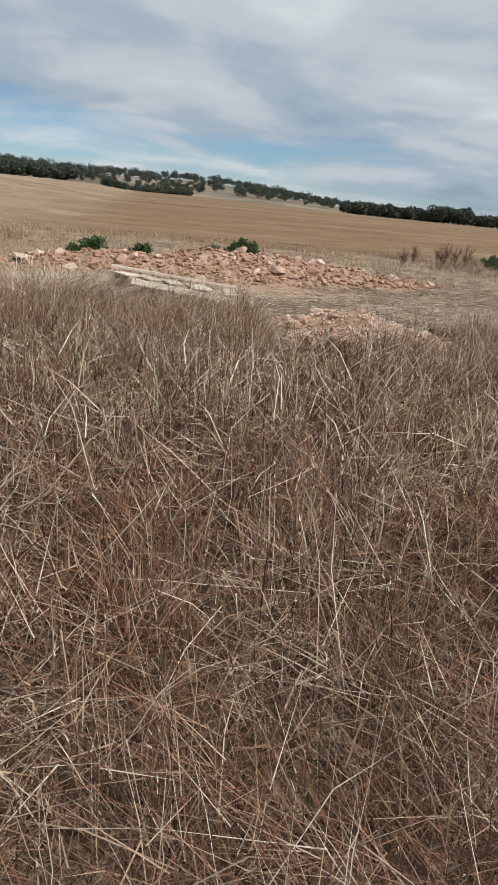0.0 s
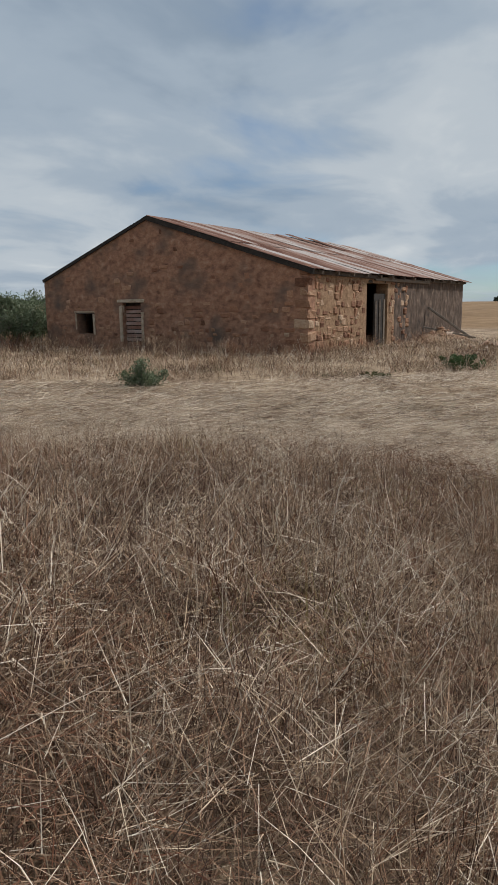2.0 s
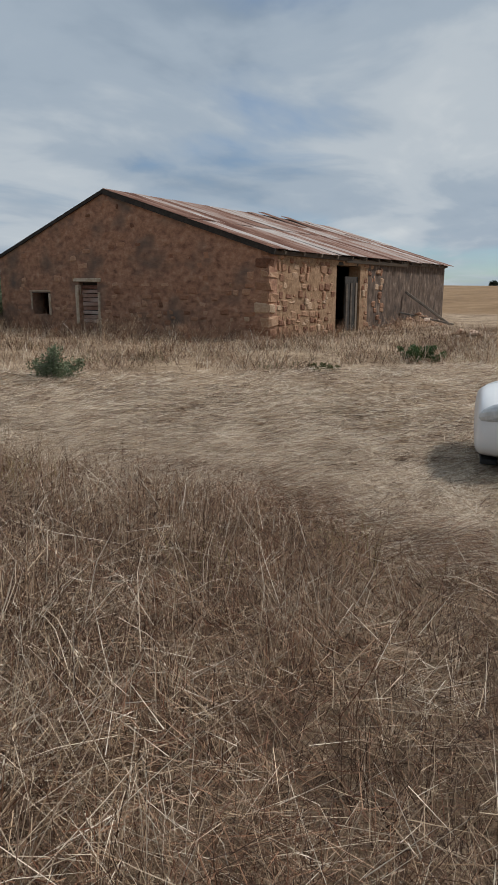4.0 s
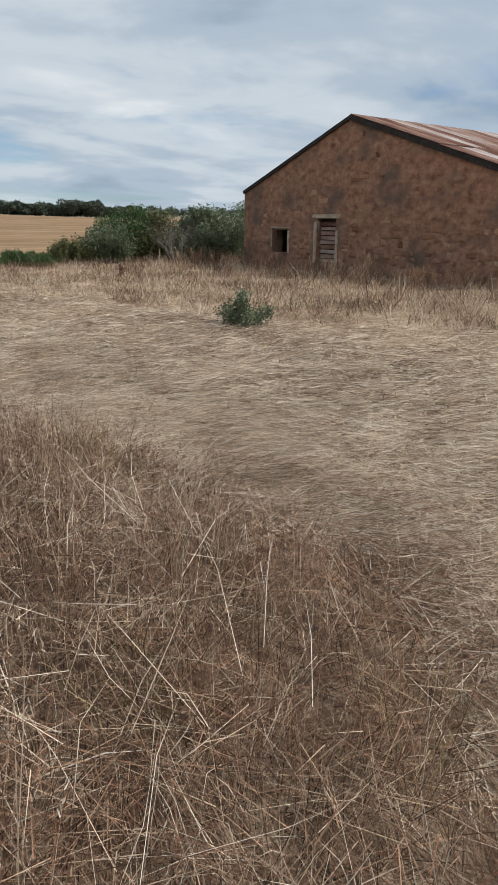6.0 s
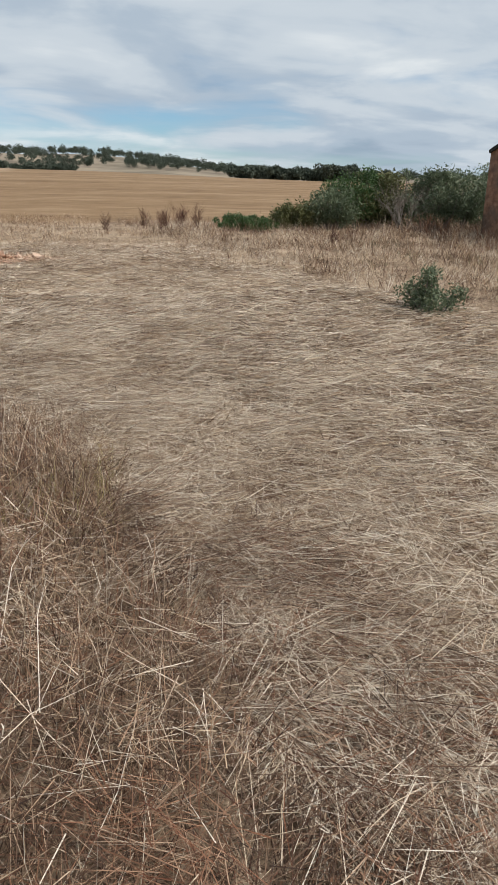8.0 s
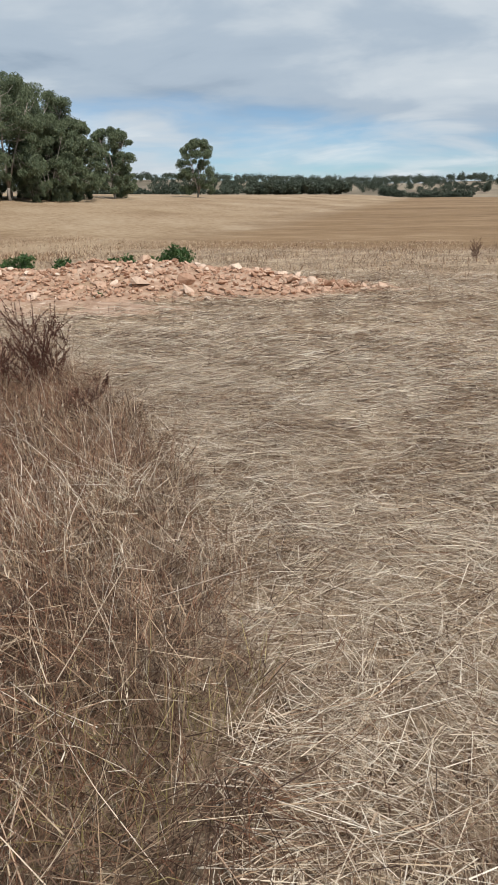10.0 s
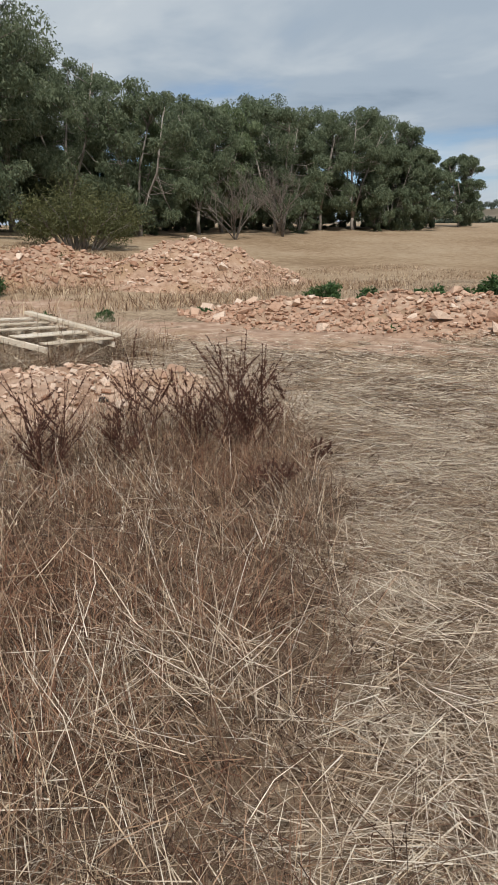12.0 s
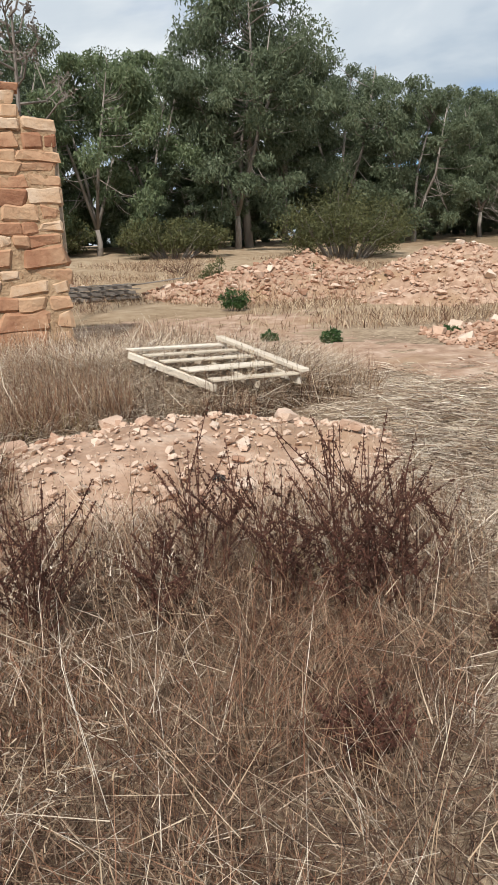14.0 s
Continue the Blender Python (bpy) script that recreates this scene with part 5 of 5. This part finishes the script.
def rusty(x, y):
    """Where the grass runs to red."""
    return 0.24 * np.exp(-((x - 10) ** 2 + (y + 22.5) ** 2) / 10) + 0.15 * np.exp(-((x - 5.4) ** 2 + (y + 17.8) ** 2) / 4.5) + 0.12 * np.exp(-((x - 9.6) ** 2 + (y + 15.6) ** 2) / 0.5)


def breadth(x, y):
    """Coarser stems away from the trodden line."""
    return 1 + 0.5 * np.clip(track_distance(x, y) - 0.6, 0, 6)


def tufts(x, y, rng, cell, reach, loose=0.2):
    """Draws points together into tufts, one to a cell; gives five random numbers of the tuft with each point."""
    table = rng.random((97, 97, 5))
    i, j = np.floor(x / cell).astype(int), np.floor(y / cell).astype(int)
    v = table[i % 97, j % 97]
    n = len(x)
    free = rng.random(n) < loose
    tx = np.where(free, x, (i + 0.1 + 0.8 * v[:, 0]) * cell + rng.normal(0, reach, n))
    ty = np.where(free, y, (j + 0.1 + 0.8 * v[:, 1]) * cell + rng.normal(0, reach, n))
    return tx, ty, v


def seed_stalks(name, label, x, y, rng, mat, length, width, lean, wide):
    """Upright stalks, each with a narrow head of six husks at its tip."""
    n = len(x)
    a, up, L = rng.uniform(0, 6.283, n), rng.uniform(*lean, n), rng.uniform(*length, n)
    d = np.stack([np.cos(a) * np.sin(up), np.sin(a) * np.sin(up), np.cos(up)], 1)
    foot = np.stack([x, y, heap_height(x, y)], 1)
    w = rng.uniform(*width, n) * wide
    v, t = ribbons(foot, d, L, w, np.zeros(n), rng)
    vs, ts = [v], [t]
    count = len(v)
    for k in range(6):
        p = foot + d * (L * (0.80 + 0.036 * k))[:, None]
        h = d + 0.45 * rng.normal(size=(n, 3))
        h /= np.linalg.norm(h, axis=1, keepdims=True)
        hv, ht = ribbons(p, h, rng.uniform(0.012, 0.028, n), w * 1.7, np.zeros(n), rng)
        vs.append(hv)
        ts.append(ht + count)
        count += len(hv)
    return tagged(new(name, fast_mesh(name, np.concatenate(vs), np.concatenate(ts), mat)), label=label, category="grass", kind="stuff")


def build_grass():
    rng = np.random.default_rng(9)

    def tall_points(n, near, least):
        x, y = scatter(rng, 0.8, 16, -29, -12.8, n, in_tall)
        k = rng.random(len(x)) < np.clip(1.3 - track_distance(x, y) / near, least, 1)
        return x[k], y[k]

    def kinds(v, x, y, spread=0.26):
        """Sorts tufts into straw-coloured, bleached, dark and rusty ones."""
        c = v[:, 4] + rng.normal(0, spread, len(x)) + 0.14 * wave(x, y, 0.9)
        red = rng.random(len(x)) * 0.5 + 0.5 * v[:, 3] < 0.27 + 1.3 * rusty(x, y)
        pale = ~red & (c > 0.82)
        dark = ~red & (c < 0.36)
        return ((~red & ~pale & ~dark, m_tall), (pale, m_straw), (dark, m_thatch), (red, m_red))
    names = (("tall_grass", "tangled knee-high dry straw-coloured grass"), ("bleached_grass", "bleached pale tufts of dry grass"), ("dark_grass", "dark brown tufts of dead grass"),
             ("reddish_grass", "rusty red-brown dry grass patches"))
    # tall tangled grass that the path crosses, in tufts
    x, y = tall_points(290000, 5.5, 0.3)
    x, y, v = tufts(x, y, rng, 0.3, 0.09, 0.4)
    k = in_tall(x, y)
    x, y, v = x[k], y[k], v[k]
    size = (0.5 + 0.85 * v[:, 2] ** 1.4) * (0.8 + 0.35 * np.clip(0.5 + 0.7 * wave(x, y, 0.75), 0, 1))
    for (sel, mat), (name, label) in zip(kinds(v, x, y), names):
        grass(name, label, x[sel], y[sel], rng, mat, (0.2, 0.52), (0.0014, 0.0034), (0.03, 0.95), (0.0, 0.9), lift=0.03, size=size[sel], angle=6.283 * v[sel, 3], spread=1.7, wide=breadth(x[sel], y[sel]))
    # fallen stems lying in wisps
    x, y = tall_points(520000, 4.5, 0.26)
    x, y, v = tufts(x, y, rng, 0.36, 0.14, 0.5)
    k = in_tall(x, y)
    x, y, v = x[k], y[k], v[k]
    lay = 2.2 * wave(y, x, 0.5) + 3.0 * (v[:, 3] - 0.5)
    for sel, mat in kinds(v, x, y, 0.34):
        grass("lodged_grass", "fallen tangled dry grass stems", x[sel], y[sel], rng, mat, (0.12, 0.42), (0.0016, 0.0036), (0.7, 1.58), (-0.1, 0.5), lift=0.24, size=0.7 + 0.5 * v[sel, 2], angle=lay[sel], spread=1.3, slim=True, wide=breadth(x[sel], y[sel]))
    # thatch of short broken stems under it, its dark colour standing in for shade in the gaps
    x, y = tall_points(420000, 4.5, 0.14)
    grass("grass_thatch", "dense thatch of short broken dry stems, coloured dark like shaded gaps", x, y, rng, m_thatch, (0.08, 0.30), (0.0024, 0.005), (0.5, 1.55), (-0.1, 0.5), lift=0.1, slim=True, wide=breadth(x, y))
    # single stalks standing above it
    for n, mat, label in ((9000, m_tall, "upright dry stalks with narrow seed heads"), (4200, m_thatch, "dark upright stalks with narrow seed heads"), (3600, m_straw, "pale upright stalks with narrow seed heads")):
        x, y = scatter(rng, 0.8, 16, -28, -12.8, n, lambda x, y: in_tall(x, y) & (track_distance(x, y) > 0.5))
        seed_stalks("seed_stalks", label, x, y, rng, mat, (0.32, 0.68), (0.0013, 0.0024), (0.0, 0.4), 0.5 + 0.5 * breadth(x, y))
    x, y = scatter(rng, 0.8, 17, -28, -12.4, 15000, lambda x, y: in_tall(x, y) & (track_distance(x, y) > 0.45))
    grass("pale_stalks", "long pale single grass stalks", x, y, rng, m_straw, (0.25, 0.7), (0.0016, 0.0032), (0.4, 1.55), (-0.1, 0.5), lift=0.26, wide=breadth(x, y))
    x, y = scatter(rng, 3.5, 13, -24, -14.5, 45000, lambda x, y: in_tall(x, y) & (wave(x + 4, y, 1.1) > 0.62))
    grass("yellow_grass", "yellow-green grass tufts among the dry stems", x, y, rng, m_yellow, (0.2, 0.48), (0.0014, 0.003), (0.05, 0.9), (0.1, 0.8), wide=breadth(x, y))

    # mown straw lying in wisps and swirls
    def mown(x, y):
        return ~in_tall(x, y) & ~in_fringe(x, y) & ~on_heap(x, y, 0.0) & ~((x < 0.5) & (y < -24.5))
    swirl = lambda x, y: 0.25 + 1.1 * wave(x, y, 0.35) + 0.6 * wave(x, y, 1.2)

    def straw(name, label, x, y, cell, reach, spread, length, width, wide, lift, turn):
        x, y, v = tufts(x, y, rng, cell, reach, 0.5)
        k = mown(x, y)
        x, y, v, w = x[k], y[k], v[k], wide[k] if np.ndim(wide) else np.full(k.sum(), wide)
        c = 0.3 + 0.6 * v[:, 4] + rng.normal(0, 0.24, len(x))
        lay = swirl(x, y) + turn * (v[:, 3] - 0.5)
        # the darkest share paints shadow between the stalks with thatch colour
        for sel, mat in ((c > 0.42, m_straw), ((c <= 0.42) & (c > 0.22), m_tall), (c <= 0.22, m_thatch)):
            grass(name, label, x[sel], y[sel], rng, mat, length, width, (1.28, 1.6), (-0.05, 0.2), angle=lay[sel], spread=spread, lift=lift, slim=True, category="straw", wide=w[sel])
    x, y = scatter(rng, 0.0, 13.5, -21.0, -10.0, 640000, mown)
    k = rng.random(len(x)) < np.clip(1.2 - track_distance(x, y) / 4.5, 0.16, 1)
    straw("mown_straw", "flattened pale straw left by mowing", x[k], y[k], 0.3, 0.14, 1.0, (0.12, 0.36), (0.0019, 0.0040), breadth(x[k], y[k]), 0.1, 2.2)
    x, y = scatter(rng, -9, 15, -23, -4, 290000, mown)
    k = track_distance(x, y) > 2.0 + 2.5 * rng.random(len(x))
    straw("far_straw", "flattened pale straw across the yard", x[k], y[k], 0.6, 0.25, 1.1, (0.12, 0.36), (0.005, 0.0115), 1.0, 0.1, 1.8)
    x, y = scatter(rng, 0, 13.5, -20, -10.5, 26000, mown)
    grass("stubble_tufts", "short upright dry stubble between the straw", x, y, rng, m_tall, (0.05, 0.16), (0.002, 0.004), (0.1, 1.2), (0.0, 0.5), category="stubble")
    # short stubble in patches, its dark colour imitating shadow in the straw
    x, y = scatter(rng, -9, 13.5, -20, -4, 60000, lambda x, y: mown(x, y) & (wave(x + 3, y, 2.4) + 0.5 * wave(y, x, 6.0) > 0.25))
    grass("dark_stubble", "matted stubble patches coloured dark as shade between the straw", x, y, rng, m_thatch, (0.08, 0.24), (0.003, 0.008), (0.5, 1.5), (0.0, 0.5), lift=0.05, slim=True, category="stubble")
    # trodden strip along the standing grass, brown and combed one way
    strip = lambda x, y: mown(x, y) & (x > 7.4 + 0.4 * wave(y, x, 2.0)) & (y < np.interp(x, EDGE_X, EDGE_Y) + 0.75 + 0.3 * wave(x, y, 1.5))
    x, y = scatter(rng, 5.5, 11.5, -16.5, -13.0, 70000, strip)
    flow = np.arctan2(np.interp(x + 0.4, EDGE_X, EDGE_Y) - np.interp(x - 0.4, EDGE_X, EDGE_Y), 0.8)
    pick = rng.random(len(x)) + 0.35 * wave(x, y, 2.2)
    for sel, mat in ((pick < 0.5, m_thatch), ((pick >= 0.5) & (pick < 0.8), m_red), (pick >= 0.8, m_straw)):
        grass("trodden_grass", "brown trodden grass combed along the edge", x[sel], y[sel], rng, mat, (0.15, 0.45), (0.002, 0.004), (1.1, 1.58), (-0.05, 0.2), angle=flow[sel], spread=0.8, lift=0.12, slim=True)

    # grass along the barn and the edge of the yard
    x, y = scatter(rng, -22, 9, -14, 12, 330000, in_fringe)
    k = clumped(x, y, rng, 0.9, 0.75) & ((x > -19) | (rng.random(len(x)) < 0.5)) & ~((x < -0.6) & (y > 0.3) & (x > -BW - 0.2))
    x, y = x[k], y[k]
    x, y, v = tufts(x, y, rng, 0.6, 0.2, 0.3)
    k = in_fringe(x, y)
    x, y, v = x[k], y[k], v[k]
    h = 0.55 * rng.random(len(x)) + 0.45 * v[:, 4] + 0.3 * wave(x, y, 0.9) + 0.2 * wave(y, x, 2.1)
    tall = (0.62 + 0.5 * np.clip(0.4 + 0.8 * wave(y + 3, x, 1.9), 0, 1)) * rng.choice([0.6, 0.85, 1.0, 1.35], len(x), p=[0.35, 0.35, 0.2, 0.1]) + 0.45 * v[:, 2] ** 2 + 0.5 * np.clip(0.5 + 0.7 * wave(x + 9, y, 0.55), 0, 1) * smooth(-np.abs(y + 2.5), -7.5, -2.0)
    for sel, mat, label in ((h < 0.26, m_straw, "bleached dry grass along the barn wall"), ((h >= 0.26) & (h < 0.55), m_tall, "brown dry grass along the barn wall"),
                            ((h >= 0.55) & (h < 0.96), m_thatch, "dark matted grass along the barn wall"), (h >= 0.96, m_red, "rusty dry weeds along the barn wall")):
        grass("barn_grass", label, x[sel], y[sel], rng, mat, (0.12, 0.58), (0.004, 0.009), (0.25, 1.5), (0.0, 0.9), size=1.1 * tall[sel])
    x, y = scatter(rng, -13, 9, -9, 6, 24000, lambda x, y: in_fringe(x, y) & (wave(x, y, 0.8) + 0.4 * wave(y, x, 3.0) > 0.4))
    grass("green_weeds", "scattered olive-green weeds among the barn grass", x, y, rng, m_olive, (0.08, 0.3), (0.01, 0.02), (0.1, 1.2), (0.1, 0.9), slim=True, category="weeds")
    # grey rough grass west of the yard and about the rubble
    keep = lambda x, y: ~in_fringe(x, y) & (x < -4.0 + 0.6 * wave(x, y)) & ~on_heap(x, y, 0.15)
    x, y = scatter(rng, -26, -3, -34, -8, 70000, keep)
    k = clumped(x, y, rng, 1.2, 0.7)
    x, y = x[k], y[k]
    grass("rough_grass", "sparse grey-brown dry grass at the yard's edge", x, y, rng, m_tall, (0.10, 0.32), (0.006, 0.013), (0.1, 1.2), (0.1, 0.9))
    # matted long grass round the pallet and the ruin
    keep = lambda x, y: ((x - 3.3) ** 2 / 12 + (y + 24.3) ** 2 / 7.5 < 1) & ~on_heap(x, y, 0.12)
    x, y = scatter(rng, 0, 7.0, -27.8, -21.2, 75000, keep)
    ang = np.arctan2(y + 24.3, x - 3.0)
    bank = 0.34 * np.clip(1 - ((x - 3.0) ** 2 / 9 + (y + 23.6) ** 2 / 6), 0, 1)
    pick = rng.random(len(x))
    for sel, mat in ((pick < 0.66, m_straw), ((pick >= 0.66) & (pick < 0.94), m_tall), (pick >= 0.94, m_thatch)):
        grass("matted_grass", "long matted grey straw banked round the pallet", x[sel], y[sel], rng, mat, (0.35, 0.75), (0.003, 0.006), (0.9, 1.5), (0.0, 0.7), angle=ang[sel], spread=0.7, over=(heap_height(x, y) + bank)[sel])
    x, y = scatter(rng, 0.4, 6.8, -28.1, -21.3, 14000, lambda x, y: (np.hypot(x - 1.15, y + 22.2) < 0.75) | (y < -26.5) | (np.hypot(x - 2.55, y + 22.0) < 0.4))
    grass("standing_grass", "upright dry grass clump beside the pallet", x, y, rng, m_tall, (0.25, 0.6), (0.003, 0.006), (0.05, 0.6), (0.0, 0.6))
    x, y = scatter(rng, 3.3, 5.2, -25.2, -21.7, 16000, lambda x, y: (0.5 + 0.5 * wave(x, y, 2.2) > 0.25) & ~on_heap(x, y, 0.15))
    for k, mat in enumerate((m_red, m_tall)):
        grass("standing_grass", "upright rusty dry grass beyond the earth heap", x[k::2], y[k::2], rng, mat, (0.3, 0.78), (0.003, 0.006), (0.05, 0.6), (0.0, 0.6))
    # tufts over the rubble ridge and pasture
    x, y = scatter(rng, -16, 8, -46, -27, 60000, lambda x, y: (wave(x, y, 0.5) > -0.1) & ~on_heap(x, y, 0.5))
    grass("pasture_grass", "tufts of bleached pasture grass", x, y, rng, m_tall, (0.15, 0.45), (0.008, 0.018), (0.1, 1.0), (0.1, 0.9))


build_grass()
